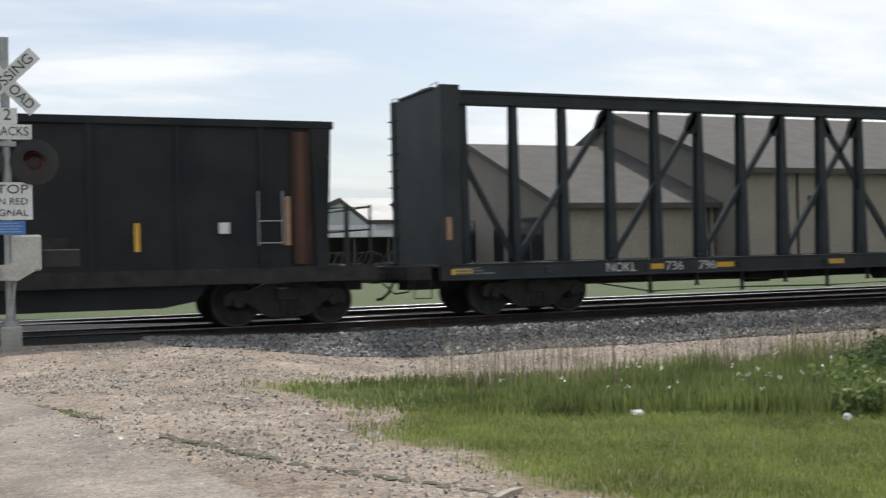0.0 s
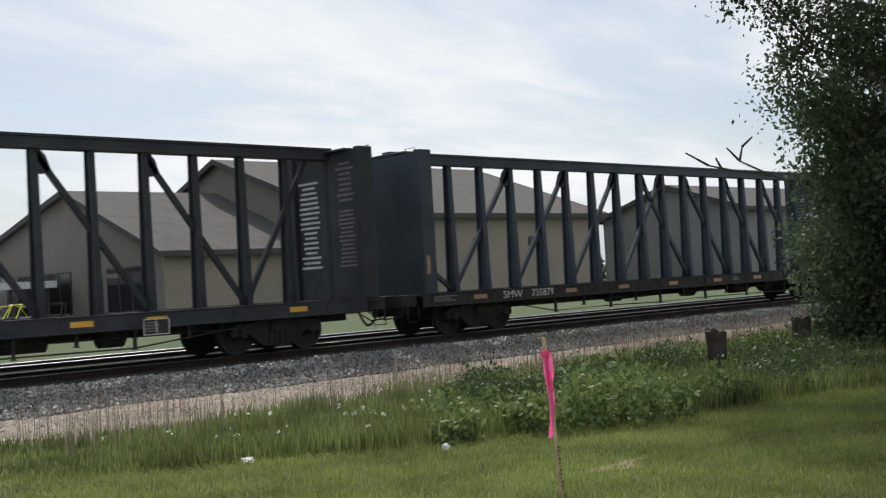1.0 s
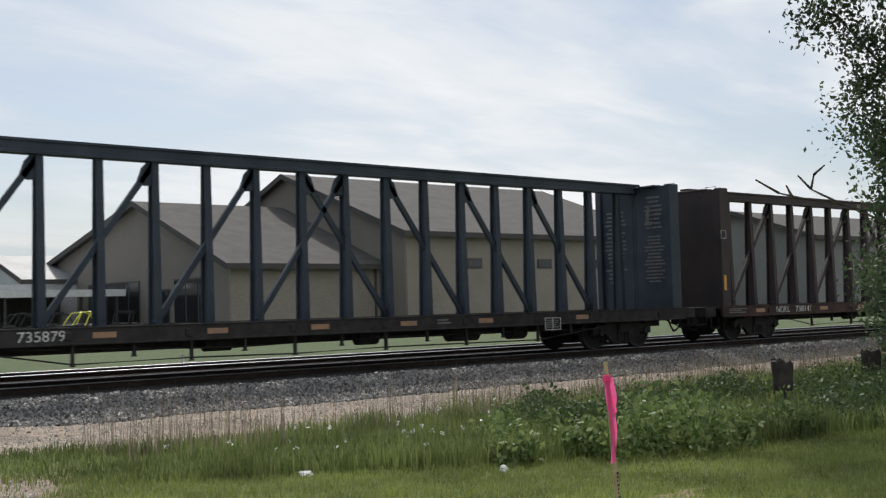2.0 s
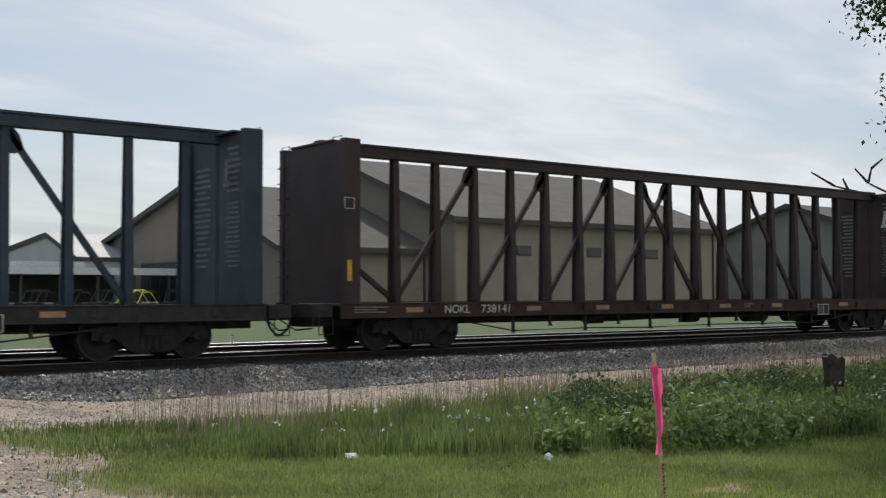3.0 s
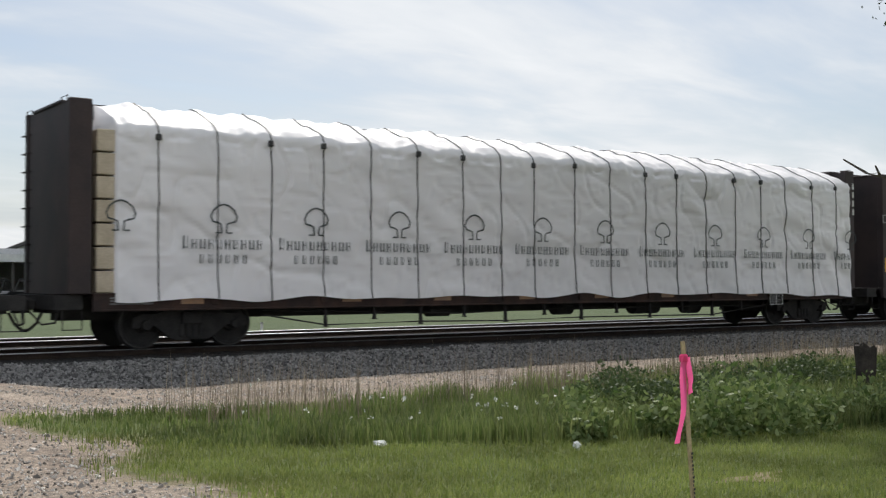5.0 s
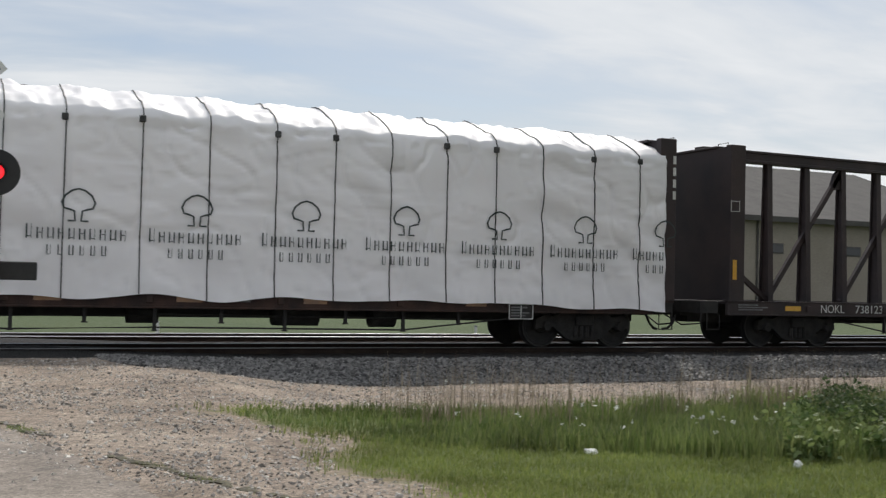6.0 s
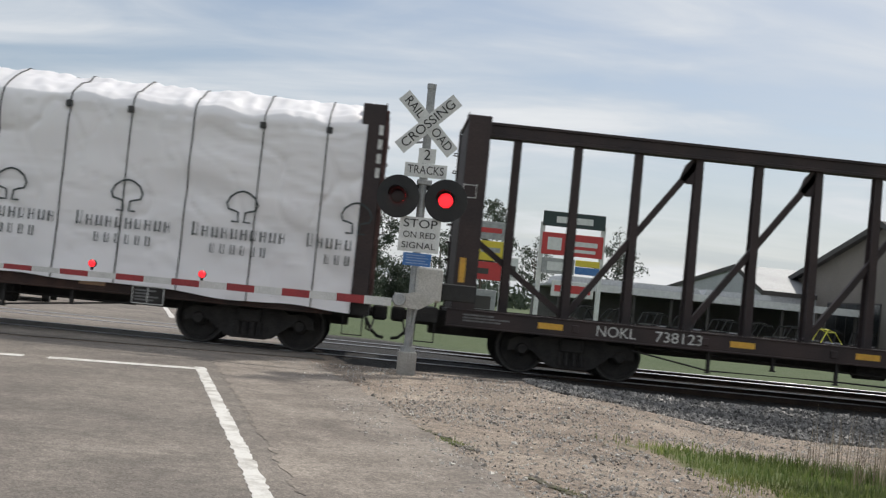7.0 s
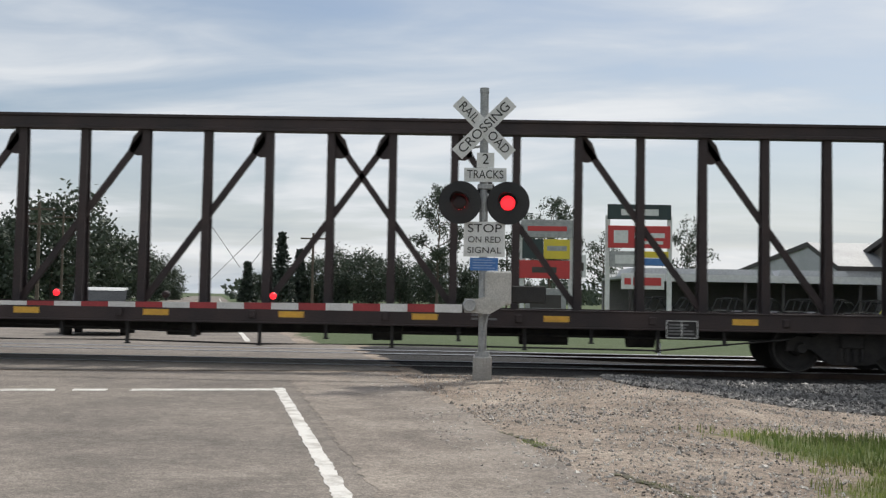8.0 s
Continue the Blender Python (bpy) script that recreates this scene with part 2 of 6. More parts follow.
def streaked(name, dark, rust, centre, width):
    """Sooty sheet with a rust run of its own shape down the middle."""
    m = paint(name, dark, None, 1.0, 0.8, bump=0.12, gloss=0.15)
    t = m.node_tree
    n = t.nodes.new
    b = t.nodes["Principled BSDF"]
    src = b.inputs["Base Color"].links[0].from_socket
    co, stretch, tex, sep = n("ShaderNodeTexCoord"), n("ShaderNodeMapping"), n("ShaderNodeTexNoise"), n("ShaderNodeSeparateXYZ")
    stretch.inputs["Scale"].default_value = (9.0, 1.0, 0.5)
    tex.inputs["Scale"].default_value, tex.inputs["Detail"].default_value = 1.0, 5
    link(t, co.outputs["Object"], stretch.inputs[0])
    link(t, stretch.outputs[0], tex.inputs["Vector"])
    link(t, co.outputs["Object"], sep.inputs[0])
    off, far, near = n("ShaderNodeMath"), n("ShaderNodeMath"), n("ShaderNodeMath")
    off.operation, far.operation, near.operation = "SUBTRACT", "ABSOLUTE", "MULTIPLY_ADD"
    link(t, sep.outputs[0], off.inputs[0])
    off.inputs[1].default_value = centre
    link(t, off.outputs[0], far.inputs[0])
    link(t, far.outputs[0], near.inputs[0])
    near.inputs[1].default_value = -1.0 / width
    link(t, tex.outputs[0], near.inputs[2])
    ramp, mix = n("ShaderNodeValToRGB"), n("ShaderNodeMixRGB")
    ramp.color_ramp.elements[0].position, ramp.color_ramp.elements[1].position = -0.0, 0.55
    link(t, near.outputs[0], ramp.inputs[0])
    link(t, ramp.outputs[0], mix.inputs[0])
    link(t, src, mix.inputs[1])
    mix.inputs[2].default_value = (*rust, 1)
    link(t, mix.outputs[0], b.inputs["Base Color"])
    return m


RUST_STREAK = streaked("rust_streak", (0.012, 0.012, 0.013), (0.105, 0.058, 0.045), 6.45, 0.42)
TREAD = paint("wheel_rim", (0.06, 0.055, 0.05), (0.035, 0.032, 0.03), 5, 0.5, bump=0.05)
WHITE_INK = paint("white_stencil", (0.68, 0.68, 0.66), (0.50, 0.50, 0.48), 8, 0.7, bump=0.0)
FADED_INK = paint("faded_stencil", (0.20, 0.20, 0.20), (0.12, 0.12, 0.12), 8, 0.7, bump=0.0)
OXIDE_END = paint("oxide_end", (0.085, 0.045, 0.042), (0.13, 0.068, 0.060), 2.0, 0.7, bump=0.15)
FADED_OXIDE = paint("faded_oxide", (0.22, 0.135, 0.135), (0.28, 0.19, 0.19), 2.5, 0.7, bump=0.1)
REFLECTOR = paint("reflector_yellow", (0.75, 0.42, 0.05), (0.62, 0.34, 0.05), 6, 0.4, bump=0.05)
REFLECTOR_DULL = paint("reflector_dusty", (0.42, 0.24, 0.13), (0.30, 0.19, 0.13), 6, 0.6, bump=0.05)
WRAP = paint("lumber_wrap", (0.88, 0.862, 0.875), (0.81, 0.795, 0.81), 1.1, 0.55, bump=0.25, grain=2.2)
WRAP_INK = paint("wrap_ink", (0.030, 0.045, 0.045), (0.05, 0.06, 0.06), 5, 0.6, bump=0.0)
PACK = paint("pale_lumber", (0.58, 0.50, 0.38), (0.48, 0.41, 0.30), 3, 0.8, bump=0.2)
STRAP = paint("strap_black", (0.03, 0.03, 0.03), (0.06, 0.06, 0.06), 5, 0.6)
GALV = paint("galvanised", (0.40, 0.41, 0.41), (0.30, 0.31, 0.31), 5, 0.55, metal=0.4)
SIGN_WHITE = paint("sign_white", (0.70, 0.71, 0.70), (0.60, 0.61, 0.60), 4, 0.5, bump=0.03)
SIGN_BLACK = paint("sign_black", (0.02, 0.02, 0.02), (0.03, 0.03, 0.03), 4, 0.6, bump=0.0)
SIGN_BLUE = paint("sign_blue", (0.05, 0.16, 0.42), (0.08, 0.20, 0.45), 4, 0.5, bump=0.0)
LAMP_BLACK = paint("signal_black", (0.012, 0.012, 0.013), (0.02, 0.02, 0.02), 4, 0.6)
LENS_OFF = paint("dark_red_lens", (0.018, 0.003, 0.004), (0.012, 0.002, 0.003), 6, 0.5, bump=0.0)
LENS = paint("red_lens", (1.0, 0.02, 0.03), (0.8, 0.01, 0.02), 6, 0.3, bump=0.0, glow=1.6)
GATE_RED = paint("gate_red", (0.34, 0.035, 0.04), (0.26, 0.03, 0.035), 3, 0.5, bump=0.03)
GATE_WHITE = paint("gate_white", (0.66, 0.66, 0.65), (0.55, 0.55, 0.54), 3, 0.5, bump=0.03)
CONCRETE = paint("concrete", (0.36, 0.35, 0.33), (0.27, 0.26, 0.24), 3, 0.9, bump=0.4)
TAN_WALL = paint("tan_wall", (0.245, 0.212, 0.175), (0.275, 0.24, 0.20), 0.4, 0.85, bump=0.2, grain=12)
# gable ends: the same tan wall, its shade put into the colour
TAN_SHADED = paint("tan_gable_shaded", (0.19, 0.168, 0.145), (0.21, 0.187, 0.163), 0.4, 0.85, bump=0.2, grain=12)
SHINGLE = paint("roof_shingle", (0.070, 0.065, 0.062), (0.090, 0.084, 0.079), 0.8, 0.95, bump=0.4, grain=9)
FASCIA = paint("fascia_dark", (0.055, 0.05, 0.047), (0.07, 0.065, 0.06), 1, 0.8)
GREY_METAL = paint("grey_sheet", (0.40, 0.415, 0.425), (0.46, 0.47, 0.48), 0.4, 0.5, bump=0.1, grain=6)
HALL_ROOF = paint("weathered_sheet_roof", (0.27, 0.28, 0.29), (0.33, 0.34, 0.35), 0.4, 0.6, bump=0.1, grain=6)
GREY_WALL = paint("grey_wall", (0.19, 0.185, 0.18), (0.22, 0.215, 0.21), 0.4, 0.85, bump=0.2, grain=8)
GLASS = paint("window_glass", (0.02, 0.022, 0.024), (0.03, 0.032, 0.034), 1, 0.08, bump=0.0)
BARK = paint("bark", (0.09, 0.07, 0.055), (0.14, 0.115, 0.09), 6, 0.95, bump=0.8, grain=22)
LEAF = leafy("maple_leaf", (0.058, 0.094, 0.046), (0.115, 0.155, 0.078), 0.45)
LEAF_FAR = leafy("far_leaf", (0.045, 0.065, 0.045), (0.075, 0.095, 0.065), 0.25)
NEEDLE = leafy("needle", (0.032, 0.048, 0.036), (0.050, 0.068, 0.050), 0.15)
BLADE = leafy("grass_blade", (0.088, 0.138, 0.032), (0.215, 0.245, 0.094), 0.5, patch=0.35)
LAWN_BLADE = leafy("lawn_blade", (0.148, 0.202, 0.042), (0.275, 0.305, 0.100), 0.5, patch=0.3)
DRY = leafy("dry_stem", (0.15, 0.115, 0.085), (0.36, 0.30, 0.22), 0.3, patch=0.3)
# lane weeds: the maple's shade is put into their green
WEED_SHADED = leafy("weed_leaf", (0.036, 0.066, 0.021), (0.105, 0.145, 0.054), 0.35)
WEED_PALE = leafy("pale_weed_leaf", (0.070, 0.125, 0.030), (0.26, 0.32, 0.12), 0.4)
FLOWER = paint("white_flower", (0.8, 0.8, 0.76), (0.7, 0.7, 0.64), 8, 0.7)
PINK = leafy("pink_ribbon", (1.0, 0.12, 0.36), (1.0, 0.16, 0.42), 0.55)
LATH = paint("lath_wood", (0.52, 0.41, 0.24), (0.40, 0.30, 0.17), 6, 0.85, bump=0.3)
OLD_WOOD = paint("old_wood", (0.028, 0.023, 0.020), (0.055, 0.045, 0.038), 5, 0.95, bump=0.8, grain=18)
PAPER = paint("litter_white", (0.78, 0.78, 0.76), (0.66, 0.66, 0.64), 8, 0.7)
DIRT = paint("bare_dirt", (0.30, 0.24, 0.15), (0.22, 0.18, 0.11), 3, 0.95, bump=0.5)
CAR_PAINT = paint("dark_car_paint", (0.02, 0.021, 0.023), (0.025, 0.026, 0.028), 1, 0.25, bump=0.0)
TYRE = paint("tyre", (0.02, 0.02, 0.02), (0.03, 0.03, 0.03), 5, 0.9)
YELLOW = paint("yellow_tube", (0.75, 0.72, 0.10), (0.65, 0.60, 0.10), 3, 0.4, bump=0.0)
SIGN_GREEN = paint("panel_green", (0.022, 0.040, 0.040), (0.030, 0.050, 0.050), 1, 0.5, bump=0.0)
SIGN_RED = paint("panel_red", (0.55, 0.05, 0.05), (0.48, 0.05, 0.05), 1, 0.5, bump=0.0)
SIGN_YELLOW = paint("panel_yellow", (0.70, 0.55, 0.05), (0.62, 0.50, 0.06), 1, 0.5, bump=0.0)

# ---- building blocks ----


def part(name, bm, material, parent=None, label=""):
    """Links a bmesh as one mesh object, under a thing or a part."""
    me = bpy.data.meshes.new(name)
    bm.normal_update()
    bm.to_mesh(me)
    bm.free()
    me.materials.append(material)
    ob = new(name, me)
    if parent is not None:
        ob.parent = parent
    return tagged(ob, label)


def share(ob, parent, m):
    """Another piece on the same mesh."""
    o = new(ob.name.split(".")[0], ob.data)
    o.parent = parent
    o.matrix_basis = m
    return o


def raw(name, verts, faces, material, parent=None, label="", smooth=False):
    me = bpy.data.meshes.new(name)
    me.from_pydata(verts, [], faces)
    me.materials.append(material)
    if smooth:
        me.polygons.foreach_set("use_smooth", [True] * len(me.polygons))
    ob = new(name, me)
    if parent is not None:
        ob.parent = parent
    return tagged(ob, label)


def thing(name, label, category, m=None, group=""):
    ob = new(name)
    ob.empty_display_size = 0.3
    ob.matrix_basis = m or Matrix.Identity(4)
    return tagged(ob, label, category, group)


def box(bm, x0, x1, y0, y1, z0, z1, bevel=0.0):
    m = Matrix.LocRotScale(((x0 + x1) / 2, (y0 + y1) / 2, (z0 + z1) / 2), None, (abs(x1 - x0), abs(y1 - y0), abs(z1 - z0)))
    made = bmesh.ops.create_cube(bm, size=1, matrix=m)["verts"]
    if bevel:
        bmesh.ops.bevel(bm, geom=list({e for v in made for e in v.link_edges}), offset=bevel, segments=1, affect="EDGES", profile=0.5)
    return bm


def beam(bm, p, q, w, d):
    p, q = Vector(p), Vector(q)
    turn = (q - p).to_track_quat("Z", "X").to_matrix().to_4x4()
    m = Matrix.Translation((p + q) / 2) @ turn @ Matrix.Diagonal((w, d, (q - p).length, 1))
    bmesh.ops.create_cube(bm, size=1, matrix=m)
    return bm


def rod(bm, p, q, r, r2=None, seg=8):
    p, q = Vector(p), Vector(q)
    turn = (q - p).to_track_quat("Z", "X").to_matrix().to_4x4()
    m = Matrix.Translation((p + q) / 2) @ turn
    bmesh.ops.create_cone(bm, cap_ends=True, segments=seg, radius1=r, radius2=r if r2 is None else r2, depth=(q - p).length, matrix=m)
    return bm


def pipe(bm, pts, r, seg=6):
    """One bent tube through the points."""
    pts = [Vector(p) for p in pts]
    rings = []
    for k, p in enumerate(pts):
        way = (pts[min(k + 1, len(pts) - 1)] - pts[max(k - 1, 0)]).normalized()
        turn = way.to_track_quat("Z", "X")
        rings.append([bm.verts.new(p + turn @ Vector((r * math.cos(2 * math.pi * j / seg), r * math.sin(2 * math.pi * j / seg), 0))) for j in range(seg)])
    for a, b in zip(rings, rings[1:]):
        near = min(range(seg), key=lambda q: (a[0].co - b[q].co).length)
        for j in range(seg):
            bm.faces.new((a[j], a[(j + 1) % seg], b[(near + j + 1) % seg], b[(near + j) % seg]))
    bm.faces.new(rings[0][::-1]), bm.faces.new(rings[-1])
    bmesh.ops.recalc_face_normals(bm, faces=bm.faces)
    return bm


def plate(bm, outline, y0, y1):
    """A flat piece with an outline in x and z, thick in y."""
    a = [bm.verts.new((x, y0, z)) for x, z in outline]
    b = [bm.verts.new((x, y1, z)) for x, z in outline]
    bm.faces.new(a)
    bm.faces.new(b[::-1])
    for i in range(len(a)):
        j = (i + 1) % len(a)
        bm.faces.new((a[i], b[i], b[j], a[j]))
    bmesh.ops.recalc_face_normals(bm, faces=bm.faces)
    return bm


def lathe(bm, profile, seg=28):
    """A body of turning round the y axis: rows of (y, radius)."""
    rings = [[bm.verts.new((r * math.cos(2 * math.pi * k / seg), y, r * math.sin(2 * math.pi * k / seg))) for k in range(seg)] for y, r in profile]
    for a, b in zip(rings, rings[1:]):
        for k in range(seg):
            bm.faces.new((a[k], a[(k + 1) % seg], b[(k + 1) % seg], b[k]))
    bm.faces.new(rings[0])
    bm.faces.new(rings[-1][::-1])
    bmesh.ops.recalc_face_normals(bm, faces=bm.faces)
    return bm


def B():
    return bmesh.new()


def lettering(name, words, size, material, parent, m, label="", width=None):
    cu = bpy.data.curves.new(name, "FONT")
    cu.body, cu.size, cu.align_x, cu.align_y, cu.extrude = words, size, "CENTER", "CENTER", 0.003
    tmp = bpy.data.objects.new(name, cu)
    me = bpy.data.meshes.new_from_object(tmp)
    bpy.data.objects.remove(tmp)
    if width:
        xs = [v.co.x for v in me.vertices]
        k = width / (max(xs) - min(xs))
        for v in me.vertices:
            v.co.x *= k
    me.materials.clear()
    me.materials.append(material)
    ob = new(name, me)
    ob.parent, ob.matrix_basis = parent, m
    return tagged(ob, label)


def plate_x(bm, outline, x0, x1):
    """A flat piece with an outline in y and z, thick in x."""
    a = [bm.verts.new((x0, y, z)) for y, z in outline]
    b = [bm.verts.new((x1, y, z)) for y, z in outline]
    bm.faces.new(a), bm.faces.new(b[::-1])
    for i in range(len(a)):
        j = (i + 1) % len(a)
        bm.faces.new((a[i], b[i], b[j], a[j]))
    bmesh.ops.recalc_face_normals(bm, faces=bm.faces)


# ---- ground ----
NEAR_RAIL, TRACK_Y, SECOND_Y = 20.70, 21.45, 25.60


def smooth(a, b, v):
    k = np.clip((np.asarray(v, float) - a) / (b - a), 0, 1)
    return k * k * (3 - 2 * k)


def side(x, y):
    """Metres to the right of the road's edge line."""
    return (x + 2.39) * 0.977 + (y - 15.43) * 0.211


def road_z(y):
    return np.where(y < 19, -0.16 + 0.13 * smooth(2, 18, y), -0.03 - 0.10 * smooth(28, 45, y))


def wobble(x, y, s=1.0):
    return 0.5 * np.sin(1.3 * x / s + 0.7 * y / s) + 0.3 * np.sin(2.9 * x / s - 2.1 * y / s + 1.0) + 0.2 * np.sin(5.3 * y / s + 3.7 * x / s)


def height(x, y):
    x, y = np.asarray(x, float), np.asarray(y, float)
    field = -0.34 - 0.07 * smooth(12.6, 14, y)
    field = field + 0.29 * smooth(17.1, 19.2, y) - 0.26 * smooth(27.6, 29.8, y)
    field = field + 0.018 * wobble(x, y, 1.6) * (1 - smooth(18.8, 19.4, y)) + 0.05 * wobble(x, y, 9.0) * (1 - smooth(14, 17, y))
    r, r0 = side(x, y), 2.0 + 3.0 * smooth(8, 17, y)
    k = smooth(0, 1, (r - r0) / 4.2)
    k = np.where(r < -6, smooth(0, 1, (-r - 9.5) / 3), k)
    return road_z(y) * (1 - k) + field * k + np.where(r > 1.7, 0.012 * wobble(x, y, 0.5) * (1 - smooth(18.8, 19.4, y)), 0)


def grass_mask(x, y):
    """1 where grass grows on the near side of the tracks, with the lane and the apron left bare."""
    edge = np.interp(y, [-5, 5, 7.3, 8.4, 10.2, 11.2, 12.0], [2.9, 3.2, 3.5, 3.2, 3.6, 2.9, 2.6])
    top = np.interp(x, [2, 5, 8, 11.3, 19.5, 30, 60], [12.0, 12.3, 12.5, 12.5, 14.0, 14.8, 15.0])
    w = 0.25 * wobble(x, y, 0.7)
    return smooth(-0.5, 0.5, (x - edge) * 0.9 + w) * smooth(-0.5, 0.5, (top - y) * 0.9 + w)


def build_ground():
    xs = np.r_[-1500, -700, -350, -180, -100, -60, -40, np.arange(-30, 50, 0.3), 55, 62, 75, 95, 130, 200, 350, 700, 1500]
    ys = np.r_[-600, -250, -100, -50, -25, -12, np.arange(-6, 32, 0.3), 34, 38, 44, 52, 62, 75, 95, 130, 200, 350, 700, 2000]
    X, Y = np.meshgrid(xs, ys)
    Z = height(X, Y)
    nx, ny = len(xs), len(ys)
    idx = np.arange(nx * ny).reshape(ny, nx)
    faces = np.stack([idx[:-1, :-1], idx[:-1, 1:], idx[1:, 1:], idx[1:, :-1]], -1).reshape(-1, 4)
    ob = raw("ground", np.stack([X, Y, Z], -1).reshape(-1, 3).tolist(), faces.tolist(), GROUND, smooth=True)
    grass = grass_mask(X, Y)
    beyond = smooth(28.6, 29.6, Y) * smooth(1.2, 2.4, side(X, Y)) + smooth(28.6, 29.6, Y) * smooth(9.5, 10.5, -side(X, Y))
    left = smooth(9.5, 11, -side(X, Y)) * (1 - smooth(14, 15, Y))
    gravel = 1 - np.clip(grass + beyond + left, 0, 1)
    ballast = smooth(17.0, 17.6, Y + 0.25 * wobble(X, Y, 0.8)) * (1 - smooth(28.8, 29.6, Y)) * np.maximum(smooth(5.2, 7.6, side(X, Y)), smooth(9.5, 10.5, -side(X, Y)))
    ballast = np.maximum(ballast, 0.36 * smooth(5.0, 11, X) * smooth(11.5, 13, Y) * (1 - smooth(28.8, 29.6, Y)))
    ballast = np.maximum(ballast, smooth(19.4, 19.9, Y) * (1 - smooth(28.8, 29.6, Y)) * smooth(2.6, 3.4, side(X, Y)))
    dry = smooth(0.05, 0.5, grass) * (1 - smooth(0.75, 1.0, grass)) * (1 - smooth(11, 13, Y)) + 0.8 * smooth(8.3, 7.2, Y) * smooth(5.2, 4.0, X) * smooth(0.3, 0.6, grass)
    # band along the rails that takes the shade-darkened ballast colour
    bed_shade = smooth(18.45, 18.95, Y + 0.15 * wobble(X, Y, 0.6)) * (1 - smooth(28.0, 28.8, Y)) * smooth(2.2, 3.0, side(X, Y))
    for name, v in (("far_lawn", smooth(27, 29, Y)), ("gravel", gravel), ("ballast", ballast), ("bed_shade", bed_shade), ("dry", dry)):
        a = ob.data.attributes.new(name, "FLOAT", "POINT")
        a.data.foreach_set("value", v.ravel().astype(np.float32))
    return tagged(ob, "gravel apron, ballast shoulder and mown green grass", "ground", kind="structure")


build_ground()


def along(u, r):
    """A place u metres along the road from the stop line's height, r metres right of its edge line."""
    return -2.39 - 0.211 * u + 0.977 * r, 15.43 + 0.977 * u + 0.211 * r


def strip(name, u0, u1, r0, r1, lift, material, step=0.5, ragged=0.0, label="", category="", parent=None):
    us, k = np.arange(u0, u1 + step / 2, step), max(2, int((r1 - r0) / 0.6) + 1)
    rs = np.linspace(r0, r1, k)
    verts, faces = [], []
    for i, u in enumerate(us):
        for j, r in enumerate(rs):
            jag = ragged * random.uniform(-1, 1) if j in (0, k - 1) else 0
            x, y = along(u, r + jag)
            verts.append((x, y, float(height(x, y)) + lift))
    for i in range(len(us) - 1):
        for j in range(k - 1):
            a = i * k + j
            faces.append((a, a + 1, a + k + 1, a + k))
    ob = raw(name, verts, faces, material, parent)
    return tagged(ob, label, category, kind="structure" if parent is None else "")


strip("road", -60, 3.4, -9.0, 1.75, 0.006, ASPHALT, step=0.3, ragged=0.28, label="worn grey asphalt road dusted with gravel", category="road")
strip("road_shoulder", -60, 3.2, 0.22, 1.95, 0.0105, SHOULDER, step=0.12, ragged=0.05, label="broken asphalt shoulder under tan dust and grit", category="road shoulder")
strip("road", 14.2, 420, -9.0, 1.3, 0.006, ASPHALT, step=2.0, ragged=0.1, label="worn grey asphalt road beyond the tracks", category="road")
strip("road", 3.5, 14.1, -9.3, 2.3, 0.012, ASPHALT, ragged=0.05, label="asphalt level crossing between the rails", category="road")
strip("edge_line", -40, 0.1, -0.09, 0.045, 0.010, LINE, step=0.07, ragged=0.013, label="worn white edge line on the asphalt", category="road marking")
strip("edge_line", 15, 260, -0.10, 0.05, 0.010, LINE, step=1.5, ragged=0.02, label="white edge line beyond the tracks", category="road marking")
strip("stop_line", -0.30, -0.02, -2.0, 0.05, 0.011, LINE, step=0.14, ragged=0.02, label="worn white stop line before the crossing", category="road marking")
strip("stop_line", -0.30, -0.02, -2.75, -2.3, 0.011, LINE, step=0.14, ragged=0.02, label="worn white stop line before the crossing", category="road marking")
strip("stop_line", -0.30, -0.02, -4.0, -2.95, 0.011, LINE, step=0.14, ragged=0.02, label="worn white stop line before the crossing", category="road marking")
for v in range(24):
    strip("centre_line", 20 + 12 * v, 23 + 12 * v, -3.75, -3.62, 0.010, SIGN_YELLOW, step=1.0, label="yellow centre dash on the asphalt", category="road marking")


def railway(y, name, label):
    t = tagged(thing(name, label, "railway track", pose(0, y, 0)), kind="structure")
    foot = [(-0.07, -0.172), (0.07, -0.172), (0.07, -0.160), (0.012, -0.145), (0.010, -0.045), (0.036, -0.035), (0.036, -0.016), (-0.036, -0.016), (-0.036, -0.035), (-0.010, -0.045), (-0.012, -0.145), (-0.07, -0.160)]
    for off in (-0.7535, 0.7535):
        bm = B()
        a = [bm.verts.new((-220, off + p, q)) for p, q in foot]
        b = [bm.verts.new((320, off + p, q)) for p, q in foot]
        bm.faces.new(a), bm.faces.new(b[::-1])
        for i in range(len(a)):
            bm.faces.new((a[i], a[(i + 1) % 12], b[(i + 1) % 12], b[i]))
        bmesh.ops.recalc_face_normals(bm, faces=bm.faces)
        rail = part("rail", bm, RAIL_SIDE, t)
        bm = B()
        plate_x(bm, [(off - 0.032, -0.015), (off - 0.026, -0.004), (off - 0.012, 0.0), (off + 0.012, 0.0), (off + 0.026, -0.004), (off + 0.032, -0.015)], -220, 320)
        part("rail_head", bm, RAIL_TOP, rail, "polished running surface")
    bm = box(B(), -0.115, 0.115, -1.3, 1.3, -0.32, -0.115, 0.012)
    tie = part("tie", bm, TIE, t)
    tie.matrix_basis = pose(2.6, 0, 0)
    for k in range(1, 110):
        share(tie, t, pose(2.6 + 0.5 * k, random.uniform(-0.03, 0.03), 0, 0, 0, random.uniform(-1, 1)))


railway(TRACK_Y, "railway_track", "steel rails on wooden ties in grey ballast")
